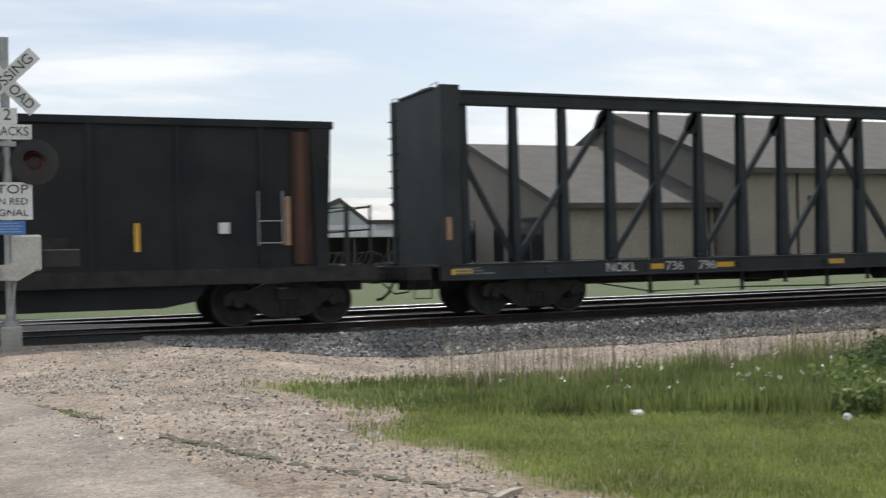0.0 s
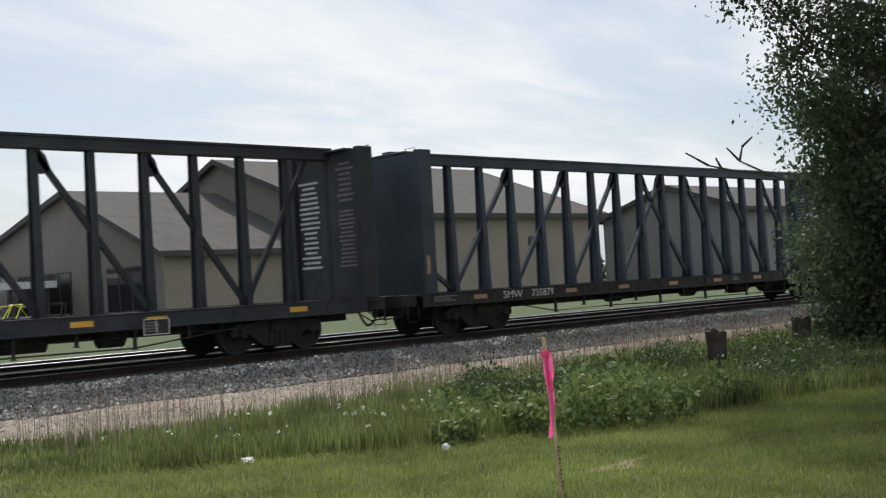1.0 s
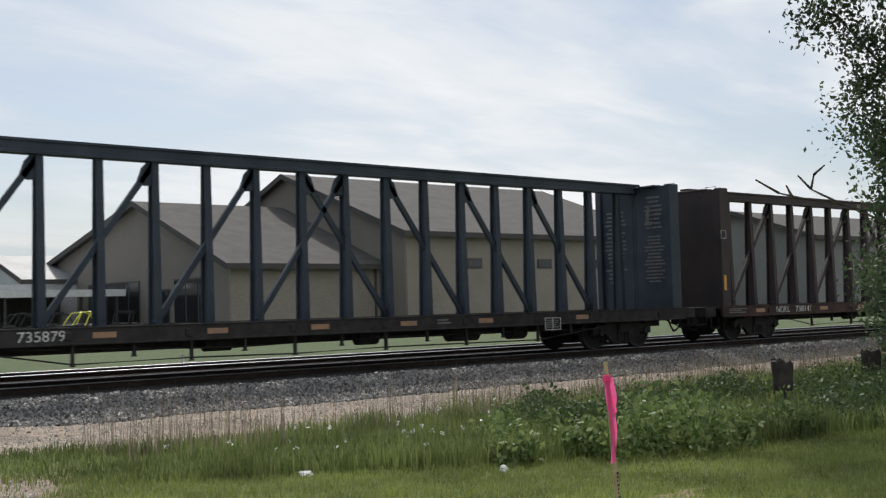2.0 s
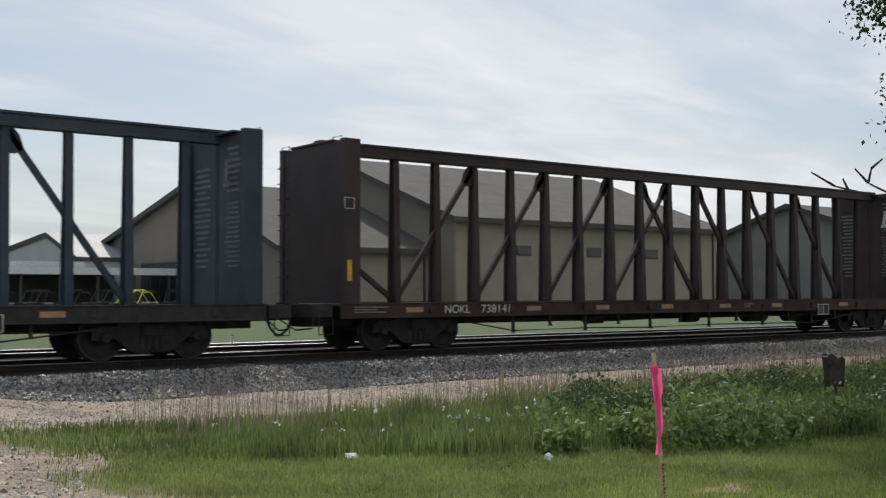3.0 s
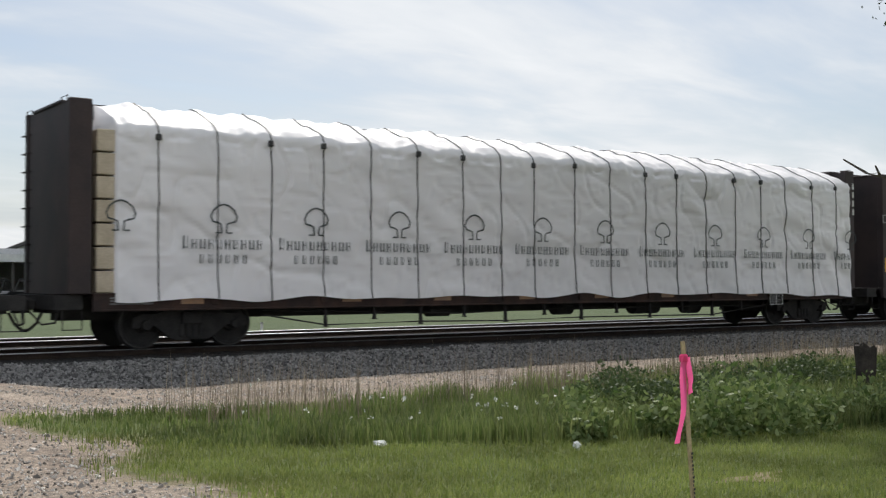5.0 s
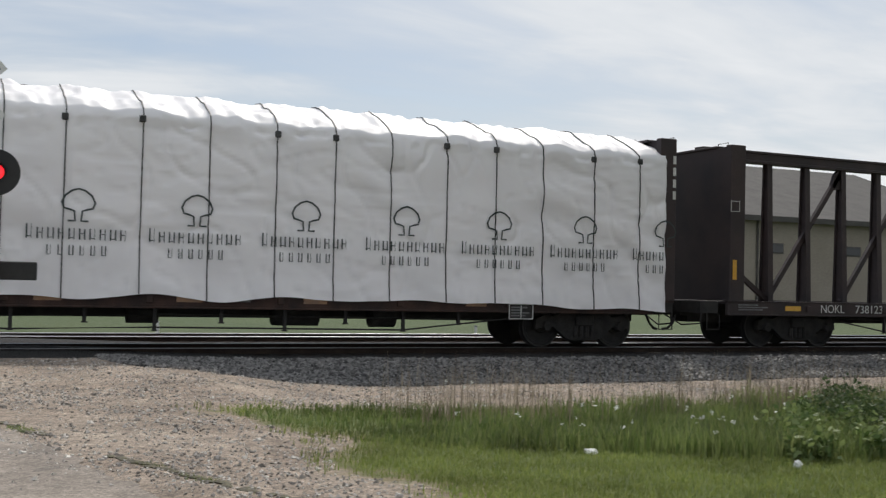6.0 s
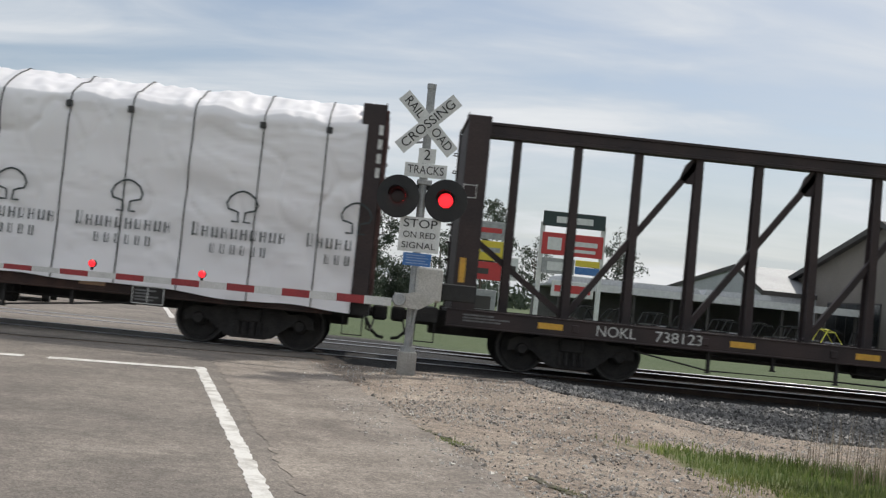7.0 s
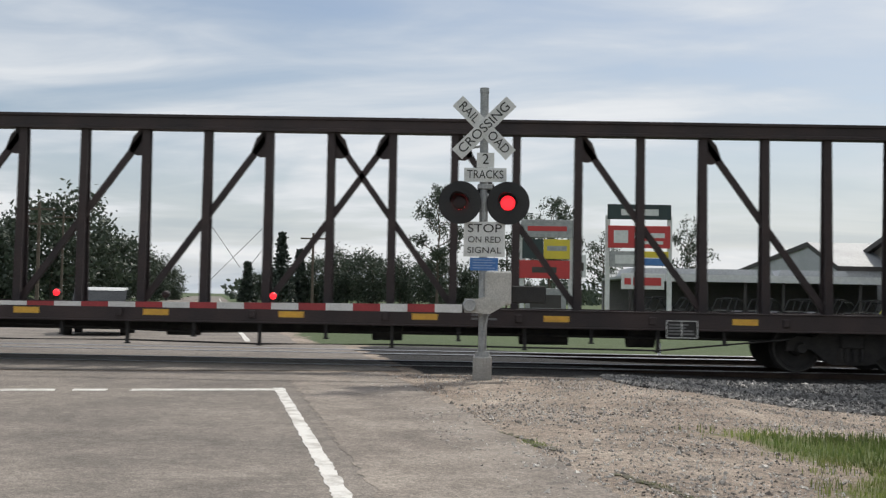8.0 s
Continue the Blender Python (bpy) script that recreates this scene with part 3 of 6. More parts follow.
railway(SECOND_Y, "railway_track", "second railway line on dark ballast behind the first")

# ---- train ----
PITCH, LONG = 1.2, 24.5
WHEEL_R = 0.457


def wheelset(parent, x):
    bm = B()
    for s in (-1, 1):
        lathe(bm, [(s * 0.68, 0.14), (s * 0.685, 0.40), (s * 0.69, 0.482), (s * 0.715, 0.478), (s * 0.72, 0.457), (s * 0.815, 0.452), (s * 0.818, 0.39), (s * 0.775, 0.36), (s * 0.77, 0.16), (s * 0.83, 0.13), (s * 0.83, 0.085)])
        lathe(bm, [(s * 0.83, 0.085), (s * 1.06, 0.085), (s * 1.07, 0.06)], 12)
    lathe(bm, [(-0.69, 0.08), (0.69, 0.08)], 12)
    o = part("wheelset", bm, SOOT, parent)
    for s in (-1, 1):
        bm = lathe(B(), [(s * 0.8185, 0.405), (s * 0.8215, 0.405), (s * 0.8215, 0.448), (s * 0.8185, 0.448)])
        bm2 = B()
        bm.free()
        seg = 28
        for k in range(seg):
            a0, a1 = 2 * math.pi * k / seg, 2 * math.pi * (k + 1) / seg
            q = [bm2.verts.new((r * math.cos(a), s * 0.8205, r * math.sin(a))) for r, a in ((0.425, a0), (0.447, a0), (0.447, a1), (0.425, a1))]
            bm2.faces.new(q)
        me = bpy.data.meshes.new("rim")
        bm2.to_mesh(me)
        bm2.free()
        o.data.materials.append(TREAD) if len(o.data.materials) < 2 else None
        base = bmesh.new()
        base.from_mesh(o.data)
        n0 = len(base.faces)
        base.from_mesh(me)
        base.faces.ensure_lookup_table()
        for f in base.faces[n0:]:
            f.material_index = 1
        base.to_mesh(o.data)
        base.free()
        bpy.data.meshes.remove(me)
    o.matrix_basis = pose(x, 0, WHEEL_R)
    return o


def truck(parent, x):
    """A two-axle freight truck: side frames, bolster, springs, bearing caps and two wheelsets."""
    bm = B()
    outline = [(-1.18, 0.40), (-1.16, 0.60), (-1.0, 0.68), (-0.72, 0.66), (-0.42, 0.80), (0.42, 0.80), (0.72, 0.66), (1.0, 0.68), (1.16, 0.60), (1.18, 0.40), (0.98, 0.42), (0.74, 0.44), (0.44, 0.20), (0.30, 0.16), (-0.30, 0.16), (-0.44, 0.20), (-0.74, 0.44), (-0.98, 0.42)]
    for s in (-1, 1):
        plate(bm, outline, s * 0.93, s * 1.06)
        for w in (-0.915, 0.915):
            rod(bm, (w, s * 1.06, WHEEL_R), (w, s * 1.13, WHEEL_R), 0.11, 0.09, 10)
        for k in (-0.2, -0.07, 0.07, 0.2):
            rod(bm, (k, s * 1.07, 0.22), (k, s * 1.07, 0.46), 0.055, seg=8)
    box(bm, -0.22, 0.22, -1.15, 1.15, 0.46, 0.72, 0.03)
    o = part("truck", bm, SOOT, parent)
    o.matrix_basis = pose(x, 0, 0)
    return o, [wheelset(o, -0.915), wheelset(o, 0.915)]


def bulkhead(parent, end, skin, half=10.86):
    """An end wall: smooth plates, corner posts, a cap, ladder rungs and grab irons."""
    a, b = end * half, end * (half + 0.42)
    o = part("bulkhead", box(B(), a + end * 0.10, b - end * 0.03, -1.21, 1.21, 1.06, 4.58), skin, parent)
    for y in (-1.42, 1.22):
        part("corner_post", box(B(), a, b, y, y + 0.20, 1.06, 4.62, 0.015), skin, o)
    for y in (-0.05, 0.05):
        part("seam", box(B(), a + end * 0.085, a + end * 0.10, y - 0.02, y + 0.02, 1.06, 4.56), skin, o)
    part("cap", box(B(), a - end * 0.02, b + end * 0.01, -0.9, 0.9, 4.58, 4.635, 0.01), skin, o)
    for y in (-1.3, 0.95):
        bm = pipe(B(), [(b, y, 4.58), (b, y, 4.665), (b, y + 0.35, 4.665), (b, y + 0.35, 4.56)], 0.012)
        part("grab_iron", bm, skin, o)
    for k in range(9):
        z = 1.3 + 0.36 * k
        part("rung", pipe(B(), [(b, 0.95, z), (b + end * 0.08, 0.95, z), (b + end * 0.08, 1.36, z), (b, 1.36, z)], 0.012), skin, o)
    return o


def stanchion(parent, skin):
    bm = B()
    for s in (-1, 1):
        beam(bm, (0, s * 0.17, 1.05), (0, s * 0.075, 4.46), 0.03, 0.15)
    plate_x(bm, [(-0.17, 1.05), (0.17, 1.05), (0.075, 4.46), (-0.075, 4.46)], -0.012, 0.012)
    return part("stanchion", bm, skin, parent)


def post_x(k):
    return (k - 8.5) * PITCH


def stencil_block(parent, x, y, z, w, h, rows, facing, ink, name="stencil"):
    """Rows of small unreadable stencil as plain bars, facing -y ("side") or -x ("end")."""
    bm = B()
    step = h / rows
    for k in range(rows):
        ww = w * random.uniform(0.55, 1.0)
        zz = z + h / 2 - (k + 0.5) * step
        if facing == "side":
            box(bm, x - w / 2, x - w / 2 + ww, y - 0.004, y, zz - step * 0.28, zz + step * 0.28)
        else:
            box(bm, x - 0.004, x, y - ww / 2, y + ww / 2, zz - step * 0.22, zz + step * 0.22)
    return tagged(part(name, bm, ink, parent), kind="stuff")


def centerbeam(label, skin, floor_skin, reflector, marks="", number="", lit_text=True, half=10.86, spots=(-9.45, -5.9, -3.55, -1.1, 1.31, 3.68, 7.07), mark_x=-8.25, number_x=-7.08, trucks=(-9.1, 9.1), data_x=5.65, far_half=None, high_end_brace=False):
    car = thing("centerbeam_flatcar", label, "railway wagon", group="train")
    far_half = far_half or half
    bm = B()
    chord = [(-0.16, 4.43), (0.16, 4.43), (0.16, 4.48), (0.13, 4.50), (0.13, 4.65), (0.16, 4.67), (0.16, 4.72), (-0.16, 4.72), (-0.16, 4.67), (-0.13, 4.65), (-0.13, 4.50), (-0.16, 4.48)]
    plate_x(bm, chord, -11.1, max(11.1, far_half + 0.2))
    part("top_chord", bm, skin, car)
    first = stanchion(car, skin)
    first.matrix_basis = pose(post_x(0), 0, 0)
    for k in range(1, 18):
        share(first, car, pose(post_x(k), 0, 0))
    legs = [((k, 1.08), (k + 2, 4.42)) for k in (1, 3, 5, 7)] + [((k, 4.42), (k + 2, 1.08)) for k in (8, 10, 12, 14)]
    for (i, z0), (j, z1) in legs:
        bm = beam(B(), (post_x(i), 0, z0), (post_x(j), 0, z1), 0.12, 0.10)
        brace = part("brace", bm, skin, car)
        top, s = (j, -1) if z1 > z0 else (i, 1)
        x = post_x(top)
        bm = plate(B(), [(x, 4.45), (x + s * 0.12, 4.45), (x + s * 0.26, 4.30), (x + s * 0.36, 4.02), (x + s * 0.20, 3.93), (x, 3.95)], -0.05, 0.05)
        part("gusset", bm, skin, brace)
    for s in (-1, 1):
        if high_end_brace:
            part("brace", beam(B(), (s * (half - 0.04), 0, 4.40), (s * -post_x(1), 0, 1.10), 0.11, 0.10), skin, car)
        elif s < 0:
            part("brace", beam(B(), (s * (half + 0.04), 0, 2.45), (s * -post_x(1), 0, 1.10), 0.11, 0.10), skin, car)
        bulkhead(car, s, skin, far_half if s > 0 else half)
    bm = box(B(), -11.3, max(11.3, far_half + 0.42), -1.40, 1.40, 1.00, 1.05)
    for k in range(18):
        box(bm, post_x(k) - 0.09, post_x(k) + 0.09, -1.36, 1.36, 0.86, 1.0)
    part("deck", bm, floor_skin, car)
    bm = box(B(), -11.6, 11.6, -0.30, 0.30, 0.55, 1.00)
    part("centre_sill", bm, SOOT, car)
    for s in (-1, 1):
        bm = B()
        plate_x(bm, [(s * p, q) for p, q in ((1.36, 0.745), (1.47, 0.745), (1.47, 0.768), (1.45, 0.775), (1.45, 1.045), (1.47, 1.052), (1.47, 1.075), (1.36, 1.075))], -11.35, 11.35)
        part("side_sill", bm, floor_skin, car)
        for k in range(18):
            bm = box(B(), post_x(k) - 0.06, post_x(k) + 0.06, s * 1.45, s * 1.50, 0.84, 0.98, 0.01) if k % 2 else None
            if bm:
                part("winch", bm, floor_skin, car)
    wheels = []
    for s in (-1, 1):
        o, w = truck(car, trucks[(s + 1) // 2])
        wheels += w
        bm = box(B(), s * 11.5, s * 12.0, -1.30, 1.30, 0.78, 1.04)
        box(bm, s * 11.3, s * 11.9, -0.45, 0.45, 0.70, 1.0)
        part("end_sill", bm, SOOT, car)
        bm = box(B(), s * 11.9, s * 12.12, -0.09, 0.09, 0.76, 0.94, 0.02)
        box(bm, s * 12.06, s * 12.34, -0.17 if s > 0 else -0.05, 0.05 if s > 0 else 0.17, 0.70, 0.99, 0.04)
        part("coupler", bm, SOOT, car)
        bm = pipe(B(), [(s * 11.95, -0.35, 0.72), (s * 12.05, -0.36, 0.52), (s * 12.18, -0.34, 0.40), (s * 12.3, -0.3, 0.38)], 0.03)
        part("air_hose", bm, SOOT, car)
        bm = pipe(B(), [(s * 11.95, -1.3, 0.80), (s * 11.98, -1.28, 0.55), (s * 12.05, -0.7, 0.50), (s * 12.1, -0.1, 0.72)], 0.018)
        part("uncoupling_lever", bm, SOOT, car)
        bm = pipe(B(), [(s * 11.55, -1.42, 0.76), (s * 11.55, -1.42, 0.42), (s * 11.9, -1.42, 0.42), (s * 11.9, -1.42, 0.78)], 0.014)
        part("step", bm, SOOT, car)
    for x in spots:
        bm = box(B(), x - 0.23, x + 0.23, -1.456, -1.448, 0.86, 0.97)
        part("reflector", bm, reflector, car)
    for x, r, l in ((3.5, 0.20, 0.9), (5.3, 0.22, 0.5), (-3.2, 0.14, 0.6), (0.6, 0.17, 0.55)):
        bm = rod(B(), (x - l / 2, -0.75, 0.62), (x + l / 2, -0.75, 0.62), r, seg=14)
        box(bm, x - 0.04, x + 0.04, -0.8, -0.7, 0.7, 1.0)
        part("brake_reservoir", bm, SOOT, car)
    low = {}
    for k in range(2, 16):
        x, z = post_x(k) + 0.12, 0.36 if k % 2 else 0.50
        if abs(x) < 7.6:
            low[x] = z
            part("hanger", box(B(), x - 0.03, x + 0.03, -1.38, -1.32, z, 0.76), SOOT, car)
            part("hanger_foot", box(B(), x - 0.05, x + 0.05, -1.39, -1.31, z - 0.02, z), SOOT, car)
    deep = sorted((x, z) for x, z in low.items() if z < 0.4)
    part("truss_rod", pipe(B(), [(-7.9, -1.35, 0.62)] + [(x, -1.35, z + 0.03 + 0.02 * math.sin(x)) for x, z in deep] + [(7.9, -1.35, 0.62)], 0.016), SOOT, car)
    part("brake_pipe", pipe(B(), [(-7.8, -1.1, 0.70), (-3.0, -1.1, 0.56), (1.0, -1.1, 0.62), (7.8, -1.1, 0.58)], 0.02), SOOT, car)
    bm = B()
    for a, b in (((0, 0.62), (0.55, 0.62)), ((0, 0.92), (0.55, 0.92)), ((0, 0.62), (0, 0.92)), ((0.55, 0.62), (0.55, 0.92)), ((0.27, 0.62), (0.27, 0.92))):
        beam(bm, (data_x + a[0], -1.50, a[1]), (data_x + b[0], -1.50, b[1]), 0.016, 0.01)
    frame_ = part("data_box", bm, WHITE_INK, car, "white-framed data panel")
    bm = box(B(), data_x + 0.01, data_x + 0.54, -1.498, -1.492, 0.63, 0.91)
    part("data_plate", bm, SOOT, frame_)
    stencil_block(car, data_x + 0.27, -1.50, 0.77, 0.46, 0.22, 4, "side", FADED_INK)
    if marks:
        lettering("reporting_mark", marks, 0.27, WHITE_INK, car, pose(mark_x, -1.456, 0.91, 90), width=0.72)
    if number:
        for words, x in zip(number.split(), (number_x, number_x + 0.85)):
            lettering("car_number", words, 0.27, WHITE_INK, car, pose(x, -1.456, 0.91, 90), width=0.145 * len(words))
    stencil_block(car, -10.6, -1.456, 0.93, 0.9, 0.16, 3, "side", FADED_INK)
    stencil_block(car, 2.4, -1.456, 0.93, 0.5, 0.14, 2, "side", FADED_INK)
    ink = WHITE_INK if lit_text else FADED_INK
    for y, w, z, h, rows in ((-0.74, 0.80, 3.85, 1.0, 8), (-0.74, 0.90, 2.5, 1.4, 14), (0.72, 1.0, 2.9, 2.2, 18)):
        stencil_block(car, far_half + 0.095, y, z, w * 0.85, h, rows, "end", ink if y > 0 else FADED_INK)
    return car, wheels


def end_logo(car, ink):
    """The slanted white emblem on the inner side of the end wall."""
    bm = B()
    plate_x(bm, [(-0.72, 4.05), (-0.62, 4.05), (-0.52, 3.55), (-0.66, 3.55)], 10.84, 10.85)
    plate_x(bm, [(-0.50, 3.48), (-0.80, 3.48), (-0.80, 3.58), (-0.50, 3.58)], 10.84, 10.85)
    part("emblem", bm, ink, car)


car_a, wheels_a = centerbeam("dark green-black centerbeam lumber flatcar, empty, rolling on the rails", GREEN_BLACK, GREEN_BLACK, REFLECTOR, "NOKL", "736 796", spots=(-10.9, -6.42, -4.6, -1.5, 1.28, 4.4, 5.96, 9.4), mark_x=-7.25, number_x=-5.92, far_half=11.34, high_end_brace=True)
car_b, wheels_b = centerbeam("blue-grey centerbeam lumber flatcar, empty, rolling on the rails", NAVY, SOOT, REFLECTOR_DULL, "SMW", "735879", False)
car_d, wheels_d = centerbeam("dark brown centerbeam lumber flatcar, empty and rusty, on the rails", BROWN, BROWN_RUST, REFLECTOR_DULL, "NOKL", "738141", False)
car_e, wheels_e = centerbeam("brown centerbeam flatcar loaded with white-wrapped lumber", BROWN, BROWN_RUST, REFLECTOR_DULL, half=11.38, far_half=11.54, trucks=(-9.3, 9.85), data_x=7.8)
car_f, wheels_f = centerbeam("dark brown centerbeam lumber flatcar with yellow reflectors, empty", BROWN, BROWN, REFLECTOR, "NOKL", "738123", trucks=(-8.97, 9.1))
end_logo(car_b, FADED_INK), end_logo(car_d, WHITE_INK)
for c in (car_d, car_f):
    bm = B()
    for a, b in (((-11.26, 3.33), (-11.02, 3.33)), ((-11.27, 3.10), (-11.03, 3.10)), ((-11.27, 3.10), (-11.27, 3.35)), ((-11.03, 3.10), (-11.03, 3.35))):
        beam(bm, (a[0], -1.424, a[1]), (b[0], -1.424, b[1]), 0.014, 0.006)
    part("plate_mark", bm, WHITE_INK, c)
    bm = box(B(), -11.2, -11.09, -1.428, -1.42, 1.55, 2.0)
    part("reflector", bm, REFLECTOR, c)
panel = part("liner", box(B(), -10.955, -10.945, -1.20, 1.20, 1.1, 4.5), FADED_OXIDE, car_f, "faded pinkish oxide end panel")
for y, w, z, h, rows in ((-0.75, 0.5, 3.9, 0.8, 5), (-0.75, 0.55, 2.4, 1.5, 10), (0.7, 0.6, 3.8, 0.9, 5), (0.7, 0.6, 2.3, 1.4, 10)):
    bm = B()
    for k in range(rows):
        zz = z + h / 2 - (k + 0.5) * h / rows
        ww = w * random.uniform(0.6, 1)
        box(bm, -10.944, -10.940, y - ww / 2, y + ww / 2, zz - h / rows * 0.25, zz + h / rows * 0.25)
    tagged(part("stencil", bm, WHITE_INK, panel), kind="stuff")
for c in (car_a, car_b):
    bm = box(B(), -11.2, -11.09, -1.428, -1.42, 1.55, 2.0)
    part("reflector", bm, REFLECTOR_DULL, c)


def strip(bm, pts):
    """A narrow strap laid over the load, one continuous band."""
    rings = []
    for k, p in enumerate(pts):
        d = (pts[min(k + 1, len(pts) - 1)] - pts[max(k - 1, 0)]).normalized()
        n = Vector((0, -d.z, d.y)) * 0.008
        rings.append([bm.verts.new(p + Vector((a * 0.010, 0, 0)) + n * b) for a, b in ((-1, -1), (1, -1), (1, 1), (-1, 1))])
    for a, b in zip(rings, rings[1:]):
        for j in range(4):
            bm.faces.new((a[j], a[(j + 1) % 4], b[(j + 1) % 4], b[j]))


def ribbon(bm, path, y, w):
    """A flat printed line along a path in x and z."""
    rows = []
    for k, p in enumerate(path):
        a, b = path[max(0, k - 1)], path[min(len(path) - 1, k + 1)]
        d = Vector((b[0] - a[0], b[1] - a[1])).normalized() * w / 2
        rows.append([bm.verts.new((p[0] + s * d.y, y, p[1] - s * d.x)) for s in (-1, 1)])
    for a, b in zip(rows, rows[1:]):
        bm.faces.new((a[0], a[1], b[1], b[0]))


def lumber_load():
    """Wrapped lumber on both sides of the centre beam: one creased skin, straps, corner guards and printed marks."""
    t = thing("lumber_load", "white plastic-wrapped lumber stacks strapped on the flatcar", "lumber")
    prof = [(-1.535, 0.985), (-1.52, 1.13), (-1.49, 1.35), (-1.48, 2.0), (-1.485, 2.8), (-1.48, 3.6), (-1.47, 4.08), (-1.42, 4.22), (-1.22, 4.36), (-0.88, 4.50), (-0.5, 4.64), (-0.17, 4.76), (0.17, 4.76), (0.6, 4.6), (1.15, 4.38), (1.45, 4.12), (1.48, 3.0), (1.47, 1.04)]
    fine = []
    for (y0, z0), (y1, z1) in zip(prof, prof[1:]):
        k = max(1, int(math.hypot(y1 - y0, z1 - z0) / 0.06))
        fine += [(y0 + (y1 - y0) * i / k, z0 + (z1 - z0) * i / k) for i in range(k)]
    fine.append(prof[-1])
    xs = np.arange(-10.95, 11.67, 0.05)
    verts, faces = [], []
    for x in xs:
        sag = abs(((x / 1.2) % 1) - 0.5) * 2
        for y, z in fine:
            p = Vector((x * 0.9, y * 1.4, z * 1.6))
            w = noise.noise(p * 1.1) * 0.034 + noise.noise(p * 3.3 + Vector((7, 1, 2))) * 0.006
            low = smooth(1.6, 1.0, z)
            if z > 4.0:
                w += 0.06 * noise.noise(Vector((x * 1.7, y, 3))) + 0.05 * (0.5 - sag) + 0.045 * noise.noise(Vector((x * 5, y * 3, 1)))
            dz = -0.10 * float(low) * (0.5 + noise.noise(Vector((x * 0.8, 0, 9)))) - (0.12 * float(low) * float(smooth(7, 11.4, x)))
            crease = 0.06 * math.sin(6 * (z - 0.5 * math.sin(x * 0.8)) + 2.5 * x) * max(0, noise.noise(Vector((x * 0.5, z * 0.6, 5))))
            fold = noise.noise(Vector((x * 1.0 + z * 0.55, z * 0.8 - x * 0.35, 11)))
            crease -= 0.06 * max(0, 1 - abs(fold) / 0.07) * (0.4 + noise.noise(Vector((x * 0.4, z, 20))))
            fold = noise.noise(Vector((x * 0.7 - z * 0.5, z * 3.0 + x * 0.2, 31)))
            crease -= 0.022 * max(0, 1 - abs(fold) / 0.08)
            out = -1 if y < 0 else 1
            verts.append((x, y + out * min(w * 0.8 + crease, 0.028) if z < 4.15 else y, z + dz + (w if z >= 4.0 else 0)))
    n = len(fine)
    for i in range(len(xs) - 1):
        for j in range(n - 1):
            a = i * n + j
            faces.append((a, a + n, a + n + 1, a + 1))
    faces.append(tuple(range(n)))
    faces.append(tuple(range((len(xs) - 1) * n, len(xs) * n))[::-1])
    skin = raw("wrap", verts, faces, WRAP, t, smooth=True)
    for k in range(7):
        z = 1.08 + 0.435 * k
        part("lumber_pack", box(B(), -11.28, -10.75, -1.38, -0.2, z, z + 0.40, 0.015), PACK, t, "bare pale lumber pack under the torn wrap")
    for k, x in enumerate((-10.15, -8.97, -7.82, -6.62, -5.43, -4.24, -3.02, -1.92, -0.92, 0.38, 1.62, 2.86, 3.99, 5.15, 6.33, 7.43, 8.57, 9.78, 10.97)):
        i = int(np.argmin(abs(xs - x)))
        bm = B()
        pts = [Vector(verts[i * n + j]) for j in range(0, n - 2)]
        pts = [p + Vector((0, -0.012 if p.z < 4.2 else 0, 0.012 if p.z >= 4.2 else 0)) for p in pts if p.y < 0.2]
        strip(bm, pts)
        o = part("strap", bm, STRAP, t, "thin black strap")
        if k % 3 != 1:
            top = pts[[j for j, p in enumerate(pts) if p.z > 4.0][0]]
            bm = box(B(), x - 0.055, x + 0.055, top.y - 0.035, top.y + 0.06, top.z - 0.06, top.z + 0.06, 0.012)
            part("corner_guard", bm, STRAP, o)
    for k in range(-1, 11):
        x = 1.39 + 2.045 * (k - 5)
        if x < -11.1 or x > 11.62:
            continue
        y = -1.52
        bm = B()
        crown = [(-0.17, 2.23), (-0.05, 2.23), (-0.065, 2.40), (-0.15, 2.43), (-0.24, 2.45), (-0.275, 2.55), (-0.22, 2.67), (-0.11, 2.755), (0, 2.785), (0.11, 2.755), (0.22, 2.67), (0.275, 2.55), (0.24, 2.45), (0.15, 2.43), (0.065, 2.40), (0.05, 2.23), (0.17, 2.23)]
        ribbon(bm, [(x + a, b) for a, b in crown], y, 0.034)
        mark = part("printed_mark", bm, WRAP_INK, t, "dark printed tree emblem over two rows of bars")
        if x < -10.6:
            continue
        bm = B()
        for j in range(10):
            xx, tall = x - 0.84 + 0.172 * j, 0.25 if j == 0 else 0.19
            if xx > 11.5:
                continue
            box(bm, xx, xx + 0.026, y - 0.002, y + 0.002, 1.91, 1.91 + tall)
            box(bm, xx + 0.085, xx + 0.085 + 0.008 * (1 + j % 3), y - 0.002, y + 0.002, 1.91, 1.91 + tall)
            box(bm, xx + 0.03, xx + 0.08, y - 0.002, y + 0.002, 1.91 + tall * (0.1 + 0.4 * (j % 2)), 1.925 + tall * (0.1 + 0.4 * (j % 2)))
        for j in range(6):
            xx = x - 0.50 + 0.18 * j
            if xx > 11.5:
                continue
            box(bm, xx, xx + 0.020, y - 0.002, y + 0.002, 1.64, 1.81)
            box(bm, xx + 0.062, xx + 0.070 + 0.006 * (j % 3), y - 0.002, y + 0.002, 1.64, 1.81)
            box(bm, xx + 0.024, xx + 0.058, y - 0.002, y + 0.002, 1.64, 1.652)
        tagged(part("wordmark", bm, WRAP_INK, mark), kind="stuff")
    return t


